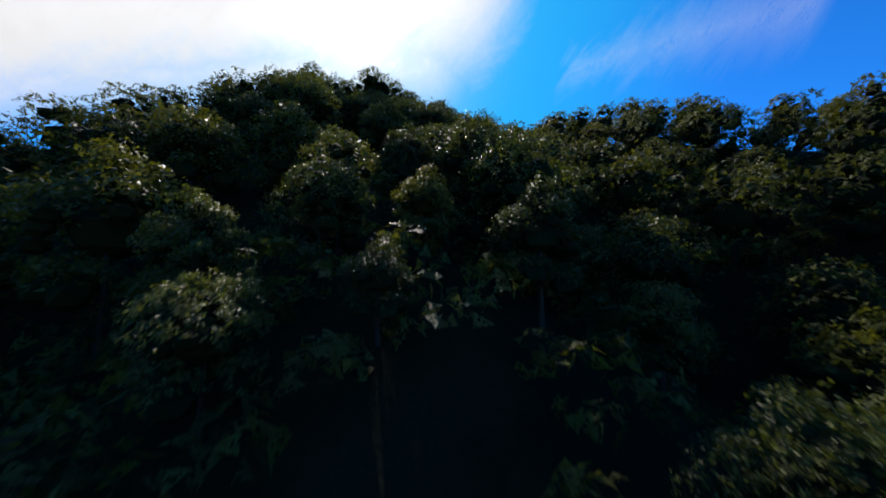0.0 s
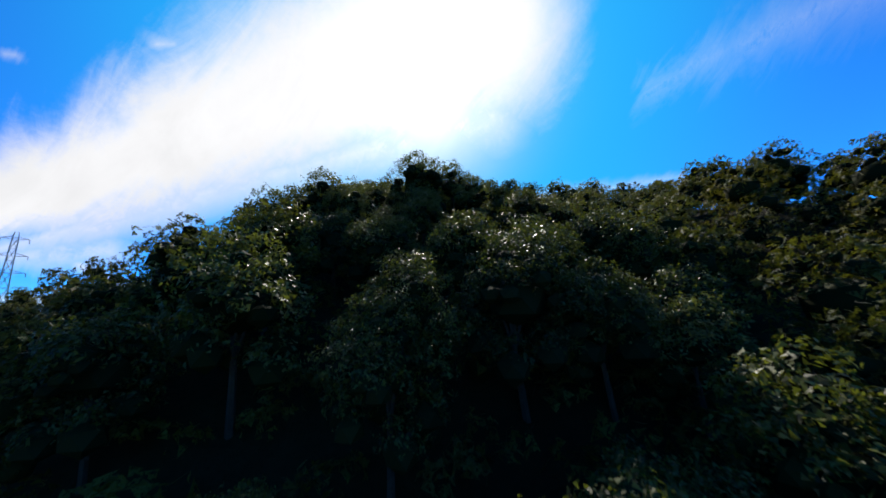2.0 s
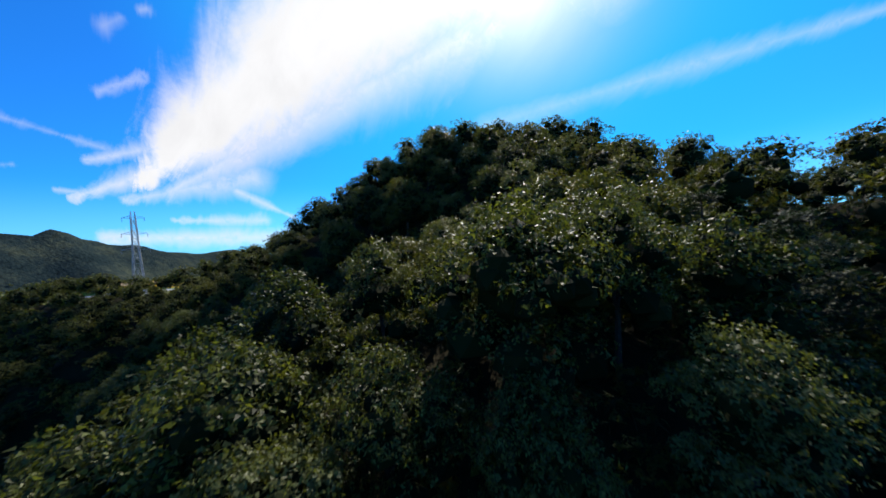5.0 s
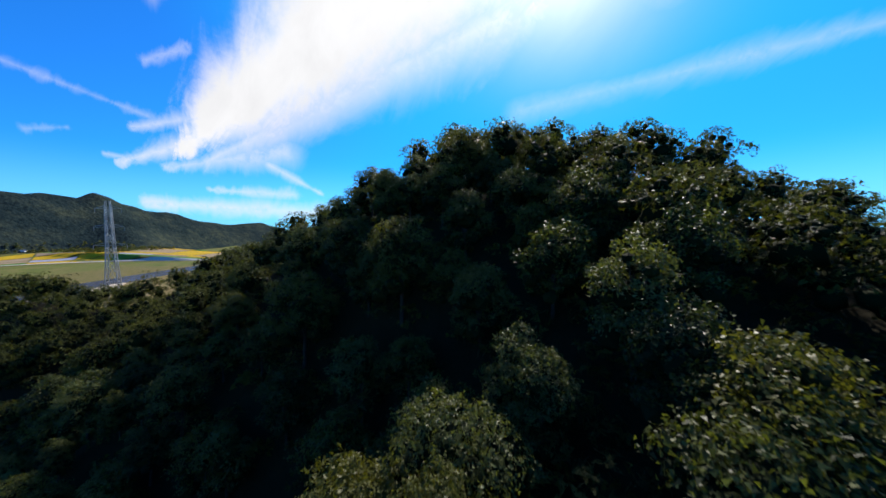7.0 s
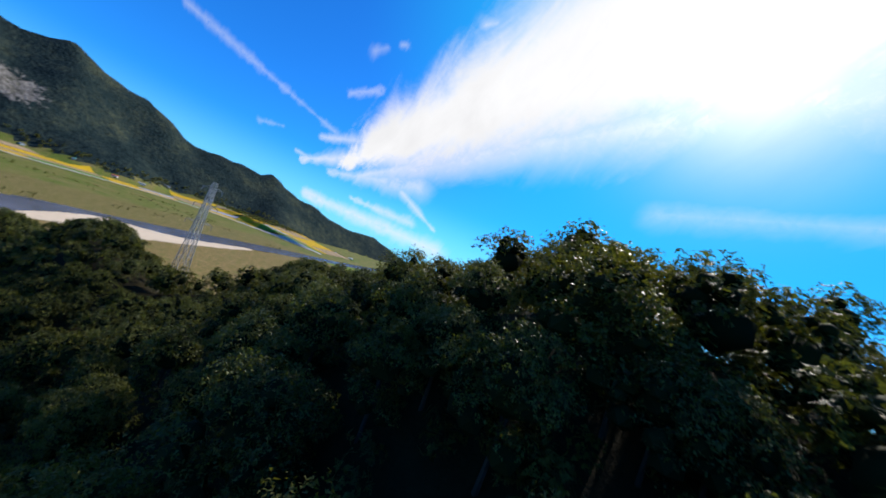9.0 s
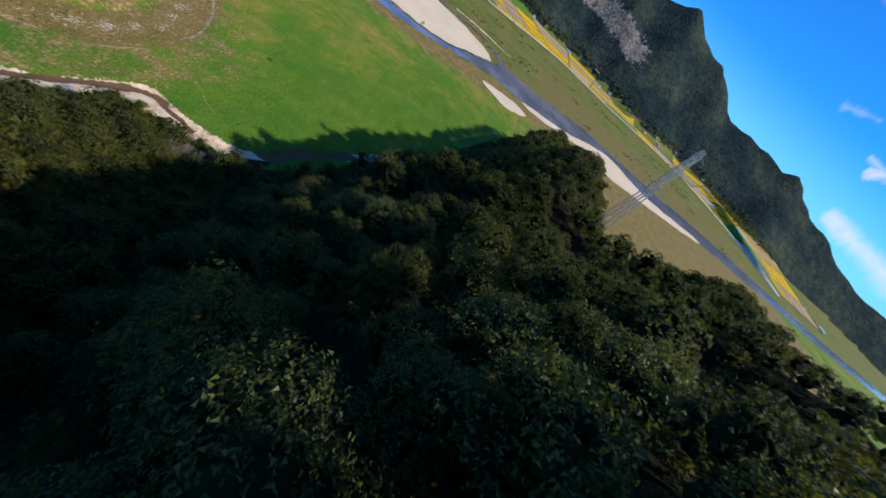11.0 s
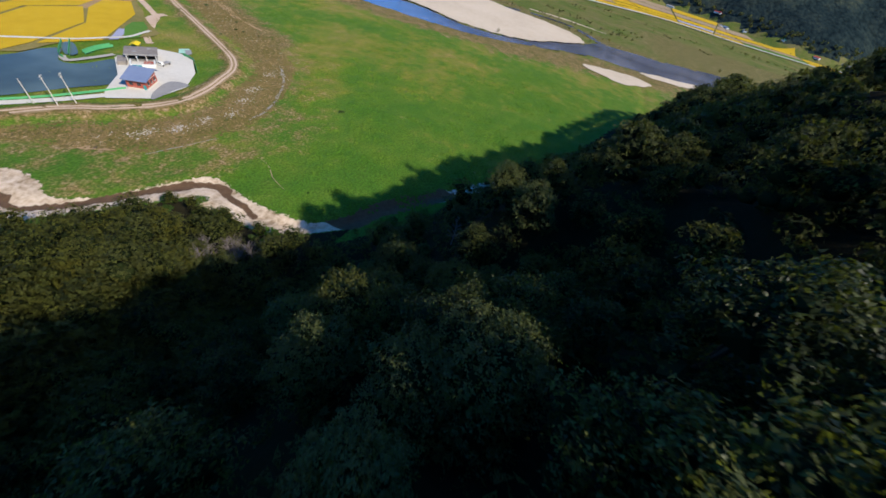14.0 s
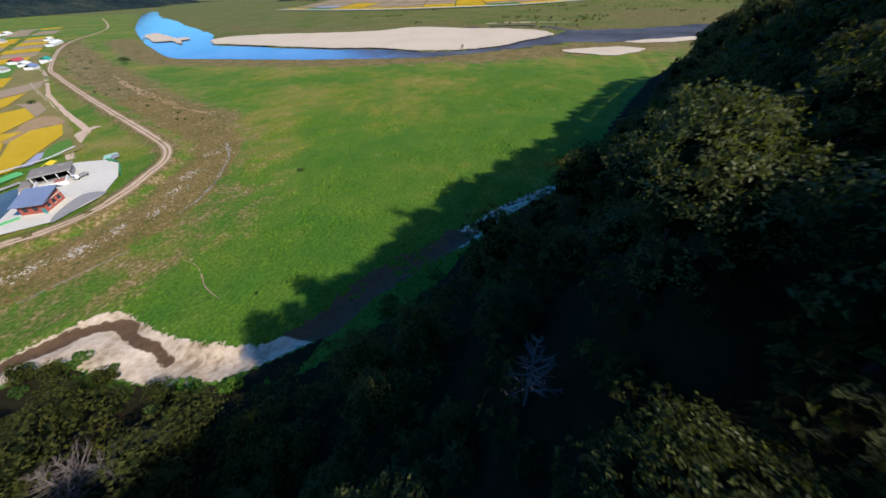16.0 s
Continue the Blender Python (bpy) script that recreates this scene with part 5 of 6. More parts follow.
for i in range(15):
    for j in range(7):
        a = np.array([-215.0, -470.0]) + u_dir * i * 62 + v_dir * (j * 46 - 38 + 6 * rng.random())
        w, h = 58, 42 - 5 * rng.random()
        pick = rng.random()
        mat, words = FIELD_MATS["rice" if pick < 0.62 else "fallow" if pick < 0.86 else "green"]
        patch("field", [a, a + u_dir * w, a + u_dir * w + v_dir * h, a + v_dir * h], 0.58, mat, words + " on the valley floor", "field", 0)
strip("highway", FAR_ROAD, 18, M_ROAD, "pale road along the far side of the valley", "road", lift=2.2)
road_way = np.gradient(FAR_ROAD, axis=0)
road_way /= np.linalg.norm(road_way, axis=1, keepdims=True)
road_side = np.column_stack([-road_way[:, 1], road_way[:, 0]])
if (road_side[len(road_side) // 2] @ np.array([-1.0, 0.2])) < 0:
    road_side = -road_side
FAR_LANES = ((16, 52, ("rice", "rice", "green")), (56, 92, ("rice", "net", "fallow")), (96, 150, ("rice", "fallow", "rice")), (155, 225, ("fallow", "rice", "fallow")), (230, 300, ("rice", "green", "fallow")), (306, 390, ("fallow", "green", "rice")))
for k in range(2, len(FAR_ROAD) - 4, 4):
    for near_off, far_off, sorts in FAR_LANES:
        sort = sorts[rng.integers(3)]
        mat, words = FIELD_MATS[sort]
        last = min(k + 4, len(FAR_ROAD) - 1)
        cells = []
        for along in np.linspace(0.02, 0.98, 5):
            for off in np.linspace(near_off, far_off - 6 * rng.random(), 4):
                cells.append((FAR_ROAD[k] + road_side[k] * off) * (1 - along) + (FAR_ROAD[last] + road_side[last] * off) * along)
        cells = np.array(cells)
        high = ground_height(cells[:, 0], cells[:, 1])
        if high.max() > 34.5:
            continue
        cells = np.column_stack([cells, high + 1.6])
        quads = [(i * 4 + j, i * 4 + j + 1, i * 4 + j + 5, i * 4 + j + 4) for i in range(4) for j in range(3)]
        if np.cross(cells[1] - cells[0], cells[5] - cells[0])[2] < 0:
            quads = [q[::-1] for q in quads]
        tagged(new("field", mesh_from("field", cells, quads, mat)), words + " below the far mountain", "field", kind="structure")


# ---------------------------------------------------------------- buildings by the pond
def box(bm, lo, hi, bevel=0.0):
    made = bmesh.ops.create_cube(bm, size=1.0)["verts"]
    for v in made:
        v.co = Vector([lo[i] + (v.co[i] + 0.5) * (hi[i] - lo[i]) for i in range(3)])
    if bevel:
        edges = list({e for v in made for e in v.link_edges})
        bmesh.ops.bevel(bm, geom=edges, offset=bevel, segments=1, affect="EDGES")


def box_part(name, lo, hi, mat, parent, label="", bevel=0.03):
    bm = bmesh.new()
    box(bm, lo, hi, bevel)
    return part(name, bm, mat, parent, label)


def gable(bm, lx, ly, z0, z1, over=0.4):
    """A ridged roof over a plan of lx by ly, with thickness."""
    x, y = lx / 2 + over, ly / 2 + over
    pts = [(-x, -y, z0), (x, -y, z0), (x, 0, z1), (-x, 0, z1), (x, y, z0), (-x, y, z0)]
    top = [bm.verts.new(p) for p in pts]
    low = [bm.verts.new((p[0], p[1], p[2] - 0.18)) for p in pts]
    for a in ((0, 1, 2, 3), (3, 2, 4, 5)):
        bm.faces.new([top[i] for i in a])
        bm.faces.new([low[i] for i in reversed(a)])
    for a, b in ((0, 1), (1, 2), (2, 4), (4, 5), (5, 3), (3, 0)):
        bm.faces.new([top[b], top[a], low[a], low[b]])


def pump_station():
    ob = thing("pump_station", "red brick pump station with a blue sheet roof by the pond", "building", at=(-93.5, -165.5, 0.6), turn=29)
    box_part("wall", (-5.2, -3.8, 0), (5.2, 3.8, 4.2), M_BRICK_RED, ob)
    box_part("plinth", (-5.3, -3.9, 0), (5.3, 3.9, 0.5), M_CONCRETE, ob)
    bm = bmesh.new()
    for x0, z0, x1, z1 in ((-6.4, 4.9, -4.4, 6.3), (-4.4, 6.3, 6.4, 4.2)):
        v = [bm.verts.new(p) for p in ((x0, -5.0, z0), (x1, -5.0, z1), (x1, 5.0, z1), (x0, 5.0, z0), (x0, -5.0, z0 - 0.3), (x1, -5.0, z1 - 0.3), (x1, 5.0, z1 - 0.3), (x0, 5.0, z0 - 0.3))]
        for f in ((0, 1, 2, 3), (7, 6, 5, 4), (0, 4, 5, 1), (1, 5, 6, 2), (2, 6, 7, 3), (3, 7, 4, 0)):
            bm.faces.new([v[i] for i in f])
    roof = part("roof", bm, M_BLUE_ROOF, ob, "blue folded sheet roof")
    for k in range(13):
        y = -4.8 + k * 0.8
        bm = bmesh.new()
        v = [bm.verts.new(p) for p in ((-4.4, y, 6.31), (6.4, y, 4.21), (6.4, y + 0.08, 4.21), (-4.4, y + 0.08, 6.31), (-4.4, y, 6.4), (6.4, y, 4.3), (6.4, y + 0.08, 4.3), (-4.4, y + 0.08, 6.4))]
        for f in ((4, 5, 6, 7), (0, 1, 5, 4), (2, 3, 7, 6), (1, 2, 6, 5), (3, 0, 4, 7)):
            bm.faces.new([v[i] for i in f])
        part("seam", bm, M_BLUE_ROOF, roof)
    for side in (-1, 1):
        # sheet-clad gable between wall and roof
        bm = bmesh.new()
        edge = [(5.0, 4.2), (5.0, 4.15), (-4.4, 5.98), (-5.1, 5.5), (-5.1, 4.2)]
        near = [bm.verts.new((x, side * 3.7, z)) for x, z in edge]
        back = [bm.verts.new((x, side * 3.45, z)) for x, z in edge]
        bm.faces.new(near)
        bm.faces.new(back[::-1])
        for k in range(5):
            bm.faces.new((near[k], back[k], back[(k + 1) % 5], near[(k + 1) % 5]))
        bmesh.ops.recalc_face_normals(bm, faces=bm.faces)
        part("gable", bm, M_BLUE_GABLE, ob, "dark blue sheet gable")
    for k in range(3):
        w = box_part("window", (-3.6 + k * 2.9, 3.75, 1.6), (-2.2 + k * 2.9, 3.95, 3.0), M_GLASS_DARK, ob, bevel=0)
        box_part("sill", (-3.7 + k * 2.9, 3.75, 1.45), (-2.1 + k * 2.9, 4.0, 1.6), M_WHITE_WALL, w, bevel=0)
    for k in range(2):
        box_part("window", (5.15, -2.6 + k * 3.0, 1.6), (5.3, -1.2 + k * 3.0, 3.0), M_GLASS_DARK, ob, bevel=0)
    box_part("door", (5.15, 2.6, 0), (5.32, 3.7, 2.1), M_TEAL, ob, bevel=0)
    box_part("band", (-5.26, -3.86, 3.4), (5.26, 3.86, 3.6), M_WHITE_WALL, ob, bevel=0)


def intake_house():
    ob = thing("intake_house", "weathered grey concrete water intake with open bays and a basin", "building", at=(-111, -187, 0.6), turn=141)
    box_part("wall", (-6, 9.2, 0), (6, 9.6, 3.0), M_GREY_ROOF, ob, "stained rear wall")
    for x in (-6, 5.7):
        box_part("wall", (x, -1.8, 0), (x + 0.3, 9.2, 3.2), M_GREY_ROOF, ob)
    box_part("floor", (-5.7, -1.8, 0), (5.7, 9.2, 0.3), M_GREY_ROOF, ob)
    box_part("roof", (-6.8, -0.9, 3.2), (6.8, 10.2, 3.6), M_ROOF_STAINED, ob, "brown-stained flat concrete roof")
    box_part("parapet", (-6.8, -1.15, 3.2), (6.8, -0.9, 3.75), M_GREY_ROOF, ob)
    for x, y in ((-3.4, 2.2), (2.6, 6.4)):
        box_part("hatch", (x, y, 3.6), (x + 1.6, y + 1.2, 3.95), M_GREY_ROOF, ob, "grey roof hatch")
    for k in range(4):
        x = -5.9 + k * 3.85
        box_part("pillar", (x, -1.9, 0), (x + 0.3, -1.6, 3.2), M_WHITE_WALL, ob, "white pillar")
    for x in (-4.9, 4.6):
        box_part("basin_wall", (x, -7.8, 0), (x + 0.5, -1.9, 1.9), M_WHITE_WALL, ob, "white basin side wall")
    box_part("basin_wall", (-4.4, -7.8, 0), (4.6, -7.4, 1.5), M_WHITE_WALL, ob, "white basin end wall")
    box_part("apron", (-4.4, -7.4, 0.3), (0.3, -1.9, 0.7), M_CONCRETE, ob, "pale concrete basin floor")
    grate = box_part("grate", (0.4, -7.3, 0.9), (4.5, -2.2, 1.05), M_BRICK_RED, ob, "rust-red steel grate")
    for k in range(8):
        box_part("bar", (0.6 + k * 0.5, -7.2, 1.05), (0.7 + k * 0.5, -2.3, 1.13), M_STONE, grate, bevel=0)
    for k in range(2):
        box_part("gate", (-4.0 + k * 2.0, -9.2, 0.1), (-2.3 + k * 2.0, -7.9, 1.3), M_TEAL, ob, "teal steel sluice gate")
    box_part("annex", (-9.8, -5.2, 0), (-6.2, 2.8, 1.7), M_ROOF_STAINED, ob, "low stained concrete annex")


def truck():
    ob = thing("truck", "small white flatbed truck parked on the concrete yard", "truck", at=(-115.5, -178.5, 0.64), turn=8)
    box_part("cab", (1.3, -0.95, 0.5), (2.9, 0.95, 2.1), M_WHITE_WALL, ob, bevel=0.15)
    box_part("bed", (-2.9, -1.0, 0.75), (1.25, 1.0, 0.95), M_STEEL, ob, "grey steel load bed")
    for y in (-1.0, 0.95):
        box_part("side_board", (-2.9, y, 0.95), (1.25, y + 0.05, 1.35), M_STEEL, ob)
    box_part("windscreen", (2.86, -0.8, 1.3), (2.93, 0.8, 1.95), M_GLASS_DARK, ob, bevel=0)
    for x in (-1.9, 2.0):
        for y in (-0.95, 0.75):
            bm = bmesh.new()
            bmesh.ops.create_cone(bm, cap_ends=True, segments=14, radius1=0.4, radius2=0.4, depth=0.22, matrix=Matrix.Translation((x, y + 0.1, 0.4)) @ Matrix.Rotation(radians(90), 4, "X"))
            part("wheel", bm, M_TYRE, ob)


def utility_pole(x, y, turn, arms, height=11.0):
    ob = thing("utility_pole", "grey concrete utility pole beside the dirt track" if arms else "bare grey post beside the dyke track", "pole", "poles beside the track", at=(x, y, float(ground_height(np.array([x]), np.array([y]))[0])), turn=turn)
    bm = bmesh.new()
    tube(bm, (0, 0, -0.5), (0, 0, height), 0.19, 0.11, 10)
    part("shaft", bm, M_CONCRETE, ob)
    for k in range(arms):
        z = height - 0.5 - 0.9 * k
        arm = box_part("crossarm", (-1.1, -0.06, z), (1.1, 0.06, z + 0.12), M_STEEL, ob, bevel=0)
        for x0 in (-1.0, -0.4, 0.4, 1.0):
            bm = bmesh.new()
            tube(bm, (x0, 0, z + 0.12), (x0, 0, z + 0.38), 0.06, 0.04, 6)
            part("insulator", bm, M_WHITE_WALL, arm)


def mesh_fence(line, base, height, label):
    ob = thing("mesh_fence", label, "fence")
    line = np.asarray(line, float)
    for a, b in zip(line[:-1], line[1:]):
        way_ = (b - a) / np.linalg.norm(b - a)
        side_ = np.array([-way_[1], way_[0]]) * 0.04
        bm = bmesh.new()
        v = [bm.verts.new((p[0], p[1], z)) for z in (base, base + height) for p in (a - side_, b - side_, b + side_, a + side_)]
        for f in ((0, 1, 5, 4), (1, 2, 6, 5), (2, 3, 7, 6), (3, 0, 4, 7), (4, 5, 6, 7)):
            bm.faces.new([v[i] for i in f])
        part("panel", bm, M_GREEN_NET, ob)
    for p in line:
        bm = bmesh.new()
        tube(bm, (p[0], p[1], base - 0.4), (p[0], p[1], base + height + 0.1), 0.05, 0.05, 6)
        part("post", bm, M_GREEN_NET, ob)


def cottage(x, y, turn, lx, ly, roof, words, group="houses of the valley"):
    ob = thing("cottage", words, "house", group, at=(x, y, float(ground_height(np.array([x]), np.array([y]))[0]) + 0.3), turn=turn)
    box_part("wall", (-lx / 2, -ly / 2, -2.0), (lx / 2, ly / 2, 3.0), M_WHITE_WALL, ob)
    bm = bmesh.new()
    gable(bm, lx, ly, 3.0, 3.0 + ly * 0.28)
    part("roof", bm, roof, ob)
    for k in (-1, 1):
        box_part("window", (k * lx * 0.25 - 0.7, -ly / 2 - 0.06, 1.0), (k * lx * 0.25 + 0.7, -ly / 2 + 0.05, 2.2), M_GLASS_DARK, ob, bevel=0)
    box_part("door", (-0.5, -ly / 2 - 0.06, 0), (0.5, -ly / 2 + 0.05, 2.05), M_TEAL, ob, bevel=0)


def tarpaulin_shed():
    ob = thing("tarpaulin_shed", "small shed under a bright yellow tarpaulin", "shed", at=(-121, -204, 0.5), turn=35)
    bm = bmesh.new()
    gable(bm, 4.6, 3.4, 2.0, 2.7, 0.2)
    part("cover", bm, M_YELLOW, ob)
    for x in (-2.1, 2.1):
        for y in (-1.5, 1.5):
            bm = bmesh.new()
            tube(bm, (x, y, -0.2), (x, y, 2.0), 0.06, 0.06, 6)
            part("post", bm, M_STEEL, ob)


patch("ground_sheet", [(-131.5, -188), (-136, -193), (-140.5, -190.5), (-136.5, -184)], 0.70, surface("mint_sheet", [(0.25, 0.50, 0.34), (0.36, 0.60, 0.46), (0.46, 0.66, 0.56)], (0.2, 1.0, 4.0), 0.6, 0.4, 1.5), "mint green sheet spread beside the yard", "sheet", 0.2)
patch("slab", [(-132.5, -183.5), (-136, -183.8), (-139.5, -188.5), (-137, -190)], 0.74, M_ASPHALT, "small grey concrete slab beside the yard", "slab", 0.2)
pump_station()
intake_house()
truck()
tarpaulin_shed()
for x, y, arms, tall in ((-56, -172.5, 0, 9.5), (-59.5, -165, 2, 11.5), (-64.5, -163, 2, 11.5)):
    utility_pole(x, y, 40, arms, tall)
for x, y in ((-198, -318), (-213, -349), (-228, -380)):
    utility_pole(x, y, 60, 1, 9.0)
mesh_fence(smooth_line([(-37, -190), (-60, -176), (-86, -166)], 4.5), 0.5, 0.9, "green mesh fence along the pond lane")
mesh_fence(smooth_line([(-89, -206.5), (-90, -211), (-100.5, -225)], 3.0), 0.6, 1.3, "green mesh fence across the basin")
mesh_fence(smooth_line([(-92.5, -208.5), (-103.5, -224)], 3.0), 0.6, 1.3, "green mesh fence across the basin")
mesh_fence(smooth_line([(-98, -206.5), (-106, -209), (-113, -209)], 3.0), 0.7, 1.2, "green mesh fence beside the basin")
mesh_fence(smooth_line([(-98.5, -208.5), (-106, -211), (-113, -211)], 3.0), 0.7, 1.2, "green mesh fence beside the basin")
mesh_fence(smooth_line([(-120, -163), (-130, -176), (-131, -184)], 3.0), 0.6, 1.4, "green mesh fence round the yard")
ROOFS = ((M_RED_ROOF, "red"), (M_BLUE_ROOF, "blue"), (M_GREEN_ROOF, "green"), (M_GREY_ROOF, "grey"), (M_WHITE_WALL, "white"))
for x, y, turn, lx, ly, k in ((-345, -598, 40, 22, 9, 0), (-330, -560, 40, 14, 8, 4), (-318, -530, 40, 16, 8, 1), (-352, -560, 40, 14, 8, 2), (-485, -752, 40, 24, 10, 4), (-505, -772, 40, 26, 10, 4), (-545, -850, 40, 20, 9, 4), (-300, -545, 30, 12, 8, 3), (-520, -930, 40, 22, 10, 3), (-470, -900, 40, 18, 10, 1), (-640, -1120, 40, 26, 12, 4), (-600, -1090, 30, 22, 12, 3)):
    roof, word = ROOFS[k]
    cottage(x, y, turn, lx, ly, roof, "white cottage with a " + word + " roof among the fields")
for k in range(5, len(FAR_ROAD) - 4, 3):
    reach = [off for off in (60, 110, 170, 240, 320, 400) if ground_height(*(FAR_ROAD[k] + road_side[k] * off)[:, None])[0] < 34]
    at = FAR_ROAD[k] + road_side[k] * ((reach[-1] if reach else 40) + 24 * rng.random())
    roof, word = ROOFS[rng.integers(5)]
    cottage(at[0], at[1], 360 * rng.random(), 16 + 12 * rng.random(), 11, roof, "white house with a " + word + " roof at the mountain foot", "houses below the mountain")


# ---------------------------------------------------------------- pylon
def pylon(x, y, top):
    z0 = float(ground_height(np.array([x]), np.array([y]))[0])
    height = top - z0
    ob = thing("pylon", "tall grey lattice power pylon rising from the wood", "pylon", at=(x, y, z0), turn=30)
    levels = [(0, 3.3), (height * 0.2, 2.6), (height * 0.38, 2.0), (height * 0.54, 1.55), (height * 0.66, 1.25), (height * 0.76, 1.1), (height * 0.86, 1.0), (height * 0.95, 0.9)]
    corners = ((-1, -1), (1, -1), (1, 1), (-1, 1))
    for cx, cy in corners:
        bm = bmesh.new()
        for (za, wa), (zb, wb) in zip(levels[:-1], levels[1:]):
            tube(bm, (cx * wa, cy * wa, za - (1.0 if za == 0 else 0)), (cx * wb, cy * wb, zb), 0.19, 0.17, 4)
        tube(bm, (cx * 0.9, cy * 0.9, levels[-1][0]), (cx * 0.6, cy * 0.6, height), 0.16, 0.13, 4)
        part("leg", bm, M_STEEL, ob)
    for (za, wa), (zb, wb) in zip(levels[:-1], levels[1:]):
        for k in range(4):
            (ax, ay), (bx, by) = corners[k], corners[(k + 1) % 4]
            bm = bmesh.new()
            tube(bm, (ax * wa, ay * wa, za), (bx * wb, by * wb, zb), 0.10, 0.10, 4)
            tube(bm, (bx * wa, by * wa, za), (ax * wb, ay * wb, zb), 0.10, 0.10, 4)
            tube(bm, (ax * wb, ay * wb, zb), (bx * wb, by * wb, zb), 0.10, 0.10, 4)
            part("brace", bm, M_STEEL, ob)
    for z, reach in ((height * 0.66, 5.4), (height * 0.80, 4.9), (height * 0.94, 4.2)):
        for side in (-1, 1):
            bm = bmesh.new()
            tip = (side * reach, 0, z + 0.2)
            for cy in (-1, 1):
                tube(bm, (side * 0.85, cy * 0.85, z), tip, 0.09, 0.06, 4)
                tube(bm, (side * 0.75, cy * 0.75, z + 1.4), tip, 0.08, 0.06, 4)
            arm = part("crossarm", bm, M_STEEL, ob)
            bm = bmesh.new()
            tube(bm, tip, (tip[0], 0, tip[2] - 1.8), 0.12, 0.12, 6)
            part("insulator", bm, M_GREY_ROOF, arm)


pylon(-70, 101, 121)


# ---------------------------------------------------------------- single plants and stones
def dead_tree(x, y, height, seed, spread=2.0):
    rng = np.random.default_rng(seed)
    z0 = float(ground_height(np.array([x]), np.array([y]))[0])
    ob = thing("dead_tree", "bare bleached dead tree on the slope", "tree", "dead trees", at=(x, y, z0), turn=rng.uniform(0, 360))
    bm = bmesh.new()
    tube(bm, (0, 0, -0.6), (0.2, 0.1, height * 0.55), 0.16, 0.1)
    tube(bm, (0.2, 0.1, height * 0.55), (0.0, 0.3, height), 0.1, 0.02)
    part("trunk", bm, M_DEAD, ob)
    for k in range(34):
        t = rng.uniform(0.22, 0.97)
        base = Vector((0.2 * min(1, t * 1.6), 0.1 + 0.2 * max(0, t - 0.55), height * t))
        a = rng.uniform(0, 2 * np.pi)
        ln = spread * (1.12 - t) * rng.uniform(0.7, 1.3)
        end = base + Vector((math.cos(a) * ln, math.sin(a) * ln, ln * rng.uniform(0.5, 1.2)))
        bm = bmesh.new()
        bend = base.lerp(end, 0.5) + Vector(rng.normal(0, 0.09, 3))
        tube(bm, base, bend, 0.055, 0.034, 4)
        tube(bm, bend, end, 0.034, 0.012, 4)
        for m in range(11):
            q = base.lerp(end, rng.uniform(0.25, 1.0))
            b = a + rng.normal(0, 0.9)
            tube(bm, q, q + Vector((math.cos(b), math.sin(b), rng.uniform(0.2, 1.2))) * ln * rng.uniform(0.18, 0.42), 0.020, 0.008, 3)
        part("branch", bm, M_DEAD, ob)


def shrub_mesh(seed, leaves, size, radius, height):
    rng = np.random.default_rng(seed)
    n = 7
    a = rng.uniform(0, 2 * np.pi, n)
    r = radius * 0.55 * np.sqrt(rng.random(n))
    c = np.column_stack([r * np.cos(a), r * np.sin(a), height * rng.uniform(0.35, 0.6, n)])
    p, d = crown_points((c, np.full(n, height * 0.45) * rng.uniform(0.8, 1.2, n)), leaves, rng, -0.2)
    return leaf_blades(p, d, size, rng)


SHRUBS = [mesh_from("foliage", *shrub_mesh(500 + s, 260, 0.32, 1.6, 1.6), M_SHRUB) for s in range(4)]
VINES = [mesh_from("foliage", *shrub_mesh(520 + s, 420, 0.38, 2.6, 1.7), M_VINE) for s in range(3)]


def shrub(x, y, scale, label, meshes=SHRUBS, group="shrubs on the meadow"):
    z = float(ground_height(np.array([x]), np.array([y]))[0])
    ob = thing("shrub", label, "shrub", group)
    ob.matrix_world = pose(x, y, z - 0.1, 0, 0, rng.uniform(0, 360)) @ Matrix.Scale(scale, 4)
    part_mesh("foliage", meshes[rng.integers(len(meshes))], ob)
    bm = bmesh.new()
    for k in range(4):
        tube(bm, (0, 0, -0.3), (rng.uniform(-0.8, 0.8), rng.uniform(-0.8, 0.8), 1.0), 0.05, 0.02, 4)
    part("stems", bm, M_BARK, ob)


dead_tree(-39.2, 3.8, 8.0, 1, 1.9)
dead_tree(-36, -46, 6.5, 2, 3.0)
dead_tree(-30, -52, 6.5, 3, 3.4)
dead_tree(-27, -6, 8.0, 4)
for n, (x, y) in enumerate(((-26, -47), (-22, -50), (-28, -51), (-31, -47), (-24, -53), (-19, -48))):
    dead_tree(x, y, 6.0 + 0.4 * n, 20 + n, 3.6)
shrub(-353, -442, 4.2, "large lone bush on the meadow")
shrub(-138, -88, 1.0, "dark bush in the green meadow")
shrub(-205, -350, 2.0, "dark bush beside the farm road")
for k in range(60):
    t = rng.random()
    i = int(len(DYKE) * (0.12 + 0.4 * t))
    at = DYKE[i] + across[i] * rng.uniform(6, 34) * (1 if (DYKE[i] + across[i] * 10)[1] > DYKE[i][1] else -1)
    shrub(at[0], at[1], rng.uniform(0.5, 1.0), "low dry bush in the stony scrub", group="bushes in the scrub")
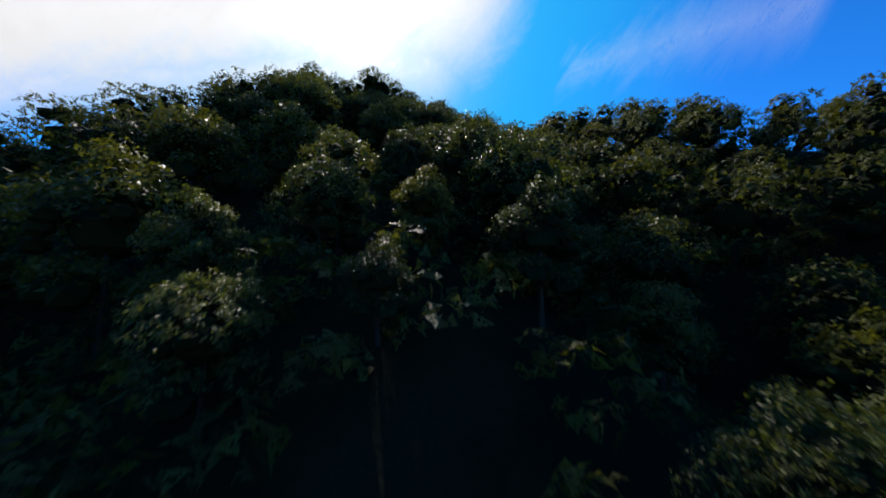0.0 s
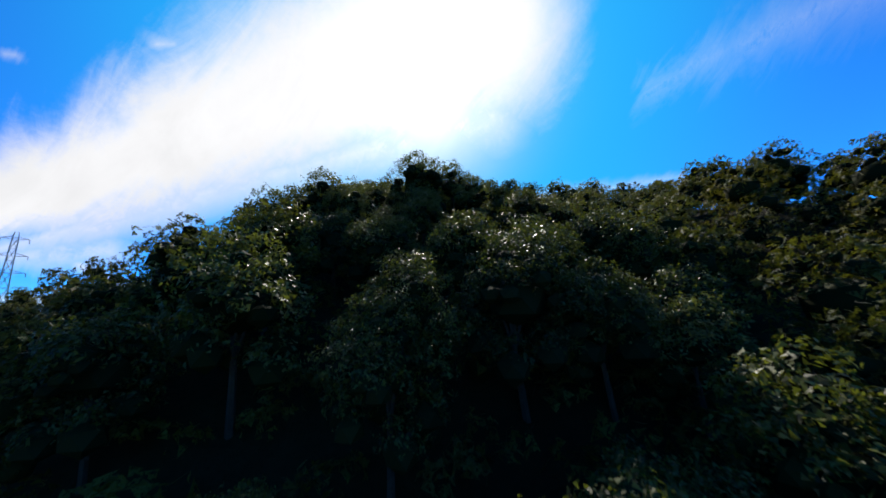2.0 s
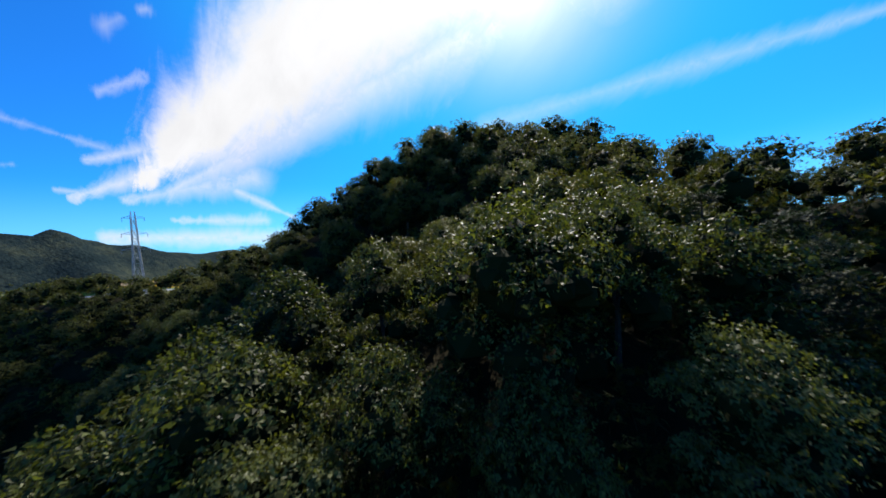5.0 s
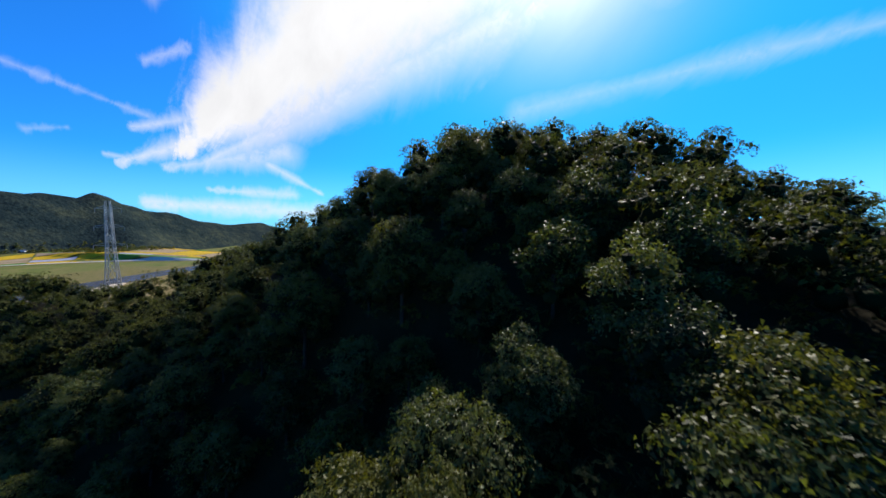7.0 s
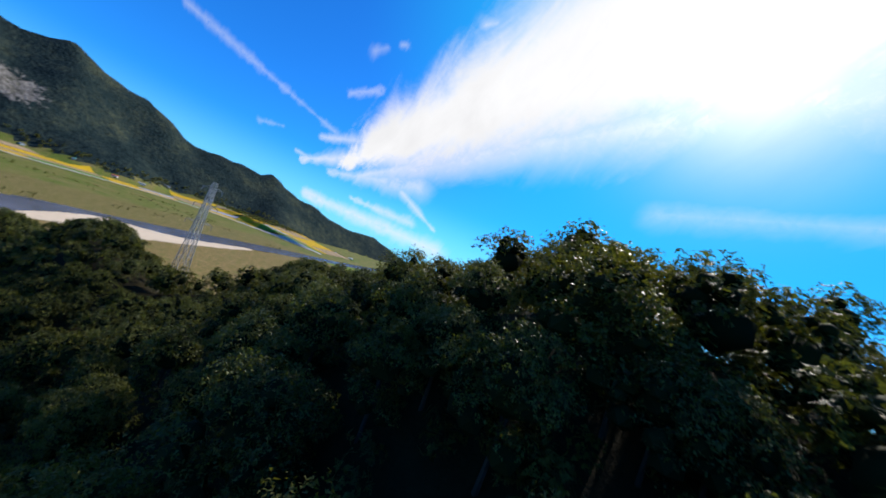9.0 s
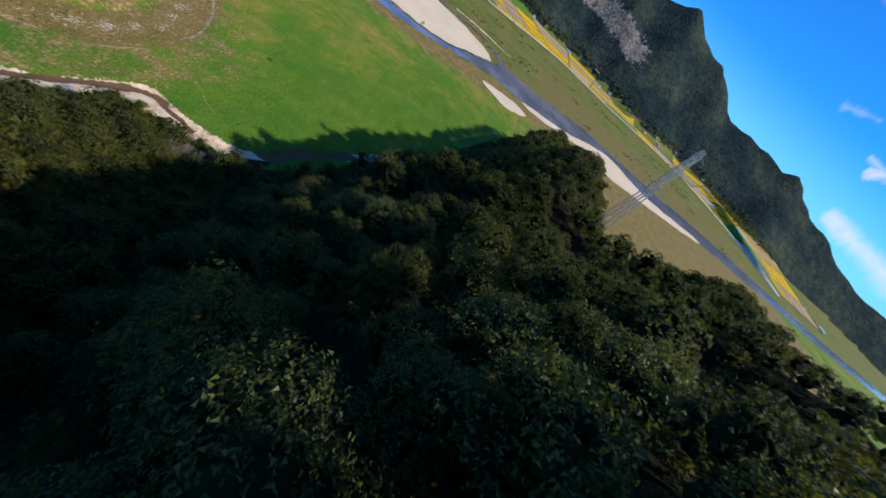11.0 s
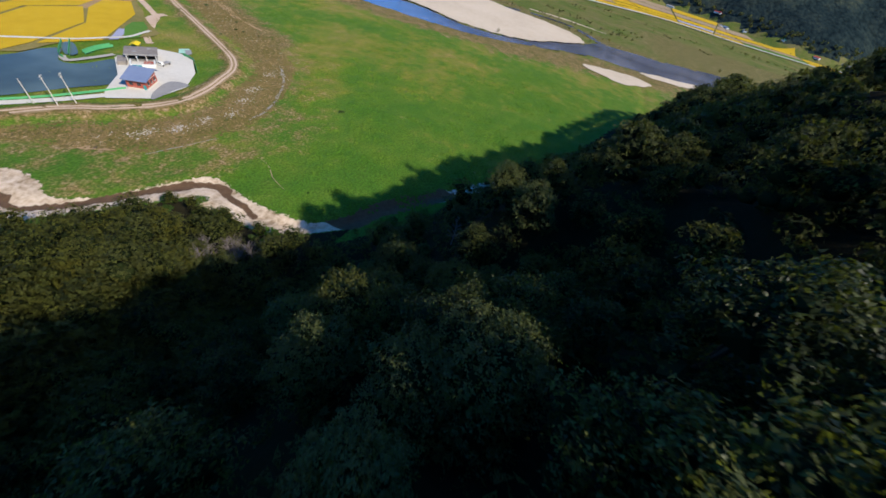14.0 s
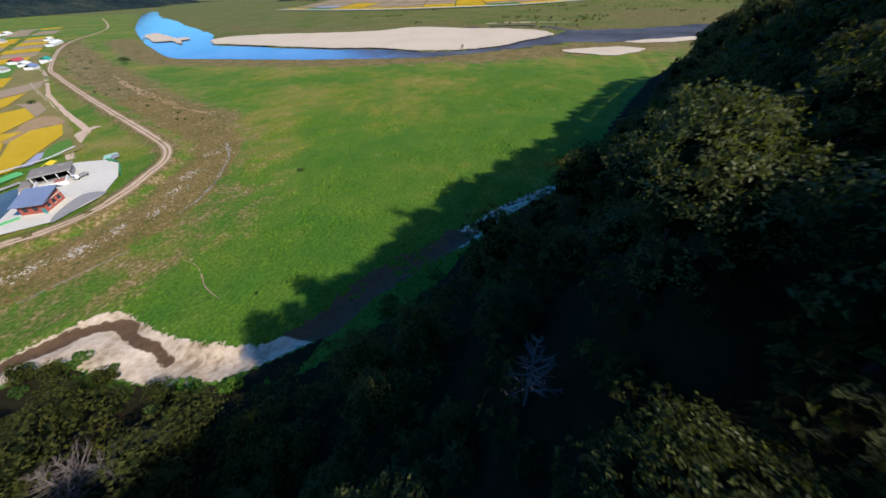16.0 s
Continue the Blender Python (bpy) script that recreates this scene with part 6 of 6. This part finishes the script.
for k in range(26):
    i = int(len(STREAM) * rng.uniform(0.16, 0.36))
    side_ = STREAM[i] - STREAM[i - 1]
    nrm = np.array([side_[1], -side_[0]]) / np.linalg.norm(side_)
    if canopy_height(*(STREAM[i] + nrm * 10)) < canopy_height(*(STREAM[i] - nrm * 10)):
        nrm = -nrm
    at = STREAM[i] + nrm * rng.uniform(6, 13)
    shrub(at[0], at[1], rng.uniform(0.8, 1.5), "bright green creeper thicket at the wood's edge", VINES, "thickets at the wood's edge")


def stones():
    """Loose pale stones and rubble in the scrub."""
    rng = np.random.default_rng(44)
    verts, faces = [], []
    base = np.array([(1, 0, 0), (-1, 0, 0), (0, 1, 0), (0, -1, 0), (0, 0, 1), (0, 0, -1)], float)
    tri = [(0, 2, 4), (2, 1, 4), (1, 3, 4), (3, 0, 4), (2, 0, 5), (1, 2, 5), (3, 1, 5), (0, 3, 5)]
    n = 0
    heaps = [(-58, -136), (-66, -132), (-76, -126), (-88, -124), (-100, -122), (-114, -128), (-126, -134), (-150, -142)]
    for _ in range(2800):
        i = int(len(DYKE) * rng.uniform(0.10, 0.50))
        s = 1 if (DYKE[i] + across[i] * 10)[1] > DYKE[i][1] else -1
        at = DYKE[i] + across[i] * s * rng.normal(22, 8)
        if _ % 2:
            heap = heaps[rng.integers(len(heaps))]
            at = np.array(heap) + rng.normal(0, 1, 2) * np.array([2.6, 1.7])
        size = rng.uniform(0.08, 0.34)
        v = base * size * rng.uniform(0.6, 1.3, (6, 3)) * np.array([1.2, 1, 0.6]) + np.array([at[0], at[1], 0.12])
        verts.append(v)
        faces += [tuple(k + n for k in f) for f in tri]
        n += 6
    ob = new("stones", mesh_from("stones", np.concatenate(verts), faces, M_STONE))
    tagged(ob, "loose pale stones strewn through the scrub", "stones", kind="stuff")


def grass_clumps(seed, n, area, rule, mat, size_range, label):
    """Coarse clumps of taller growth on the flat land."""
    rng = np.random.default_rng(seed)
    x, y = rng.uniform(area[0], area[1], n), rng.uniform(area[2], area[3], n)
    keep = (canopy_height(x, y) - CANOPY < 1) & (line_distance(x, y, DYKE) > 6) & ~inside(x, y, RIVER) & (sand_cover(x, y) < 0.3)
    x, y = x[keep], y[keep]
    keep = rule(x, y)
    x, y = x[keep], y[keep]
    z = ground_height(x, y)
    m = len(x)
    size = rng.uniform(*size_range, m)
    a = rng.uniform(0, 2 * np.pi, m)
    verts = np.empty((m, 5, 3))
    for k, turn in enumerate((0, 1.57, 3.14, 4.71)):
        verts[:, k] = np.column_stack([x + np.cos(a + turn) * size, y + np.sin(a + turn) * size, z - 0.05])
    verts[:, 4] = np.column_stack([x + rng.normal(0, 0.25, m) * size, y + rng.normal(0, 0.25, m) * size, z + size * rng.uniform(0.35, 0.85, m)])
    first = (np.arange(m) * 5)[:, None]
    faces = np.concatenate([first + np.array(f) for f in ((0, 1, 4), (1, 2, 4), (2, 3, 4), (3, 0, 4))])
    me = mesh_from("grass_clumps", verts.reshape(-1, 3), faces, mat, True)
    for name, values in (("lush", lush_cover(x, y)), ("dry", dry_cover(x, y))):
        me.attributes.new(name, "FLOAT", "POINT").data.foreach_set("value", np.repeat(values, 5).astype(np.float32))
    ob = new("grass_clumps", me)
    tagged(ob, label, "grass", kind="stuff")


stones()
grass_clumps(45, 52000, (-330, -45, -240, 60), lambda x, y: (value_noise(x, y, 16, 51) + 0.7 * value_noise(x, y, 5, 52) > 0.05) & (dry_cover(x, y) < 0.4), M_MEADOW, (0.25, 0.7), "coarse green grass clumps over the river meadow")
grass_clumps(47, 16000, (-300, -60, -130, 20), lambda x, y: (value_noise(x, y, 22, 53) + 0.8 * value_noise(x, y, 6, 54) > 0.25) & (dry_cover(x, y) < 0.4), M_MEADOW, (0.5, 1.15), "taller green tussocks on the damp meadow")
grass_clumps(46, 42000, (-260, -25, -290, -95), lambda x, y: (dry_cover(x, y) > 0.35) & inside(x, y, SCRUB), M_SCRUB, (0.3, 0.95), "brown and olive tussocks in the dry scrub")
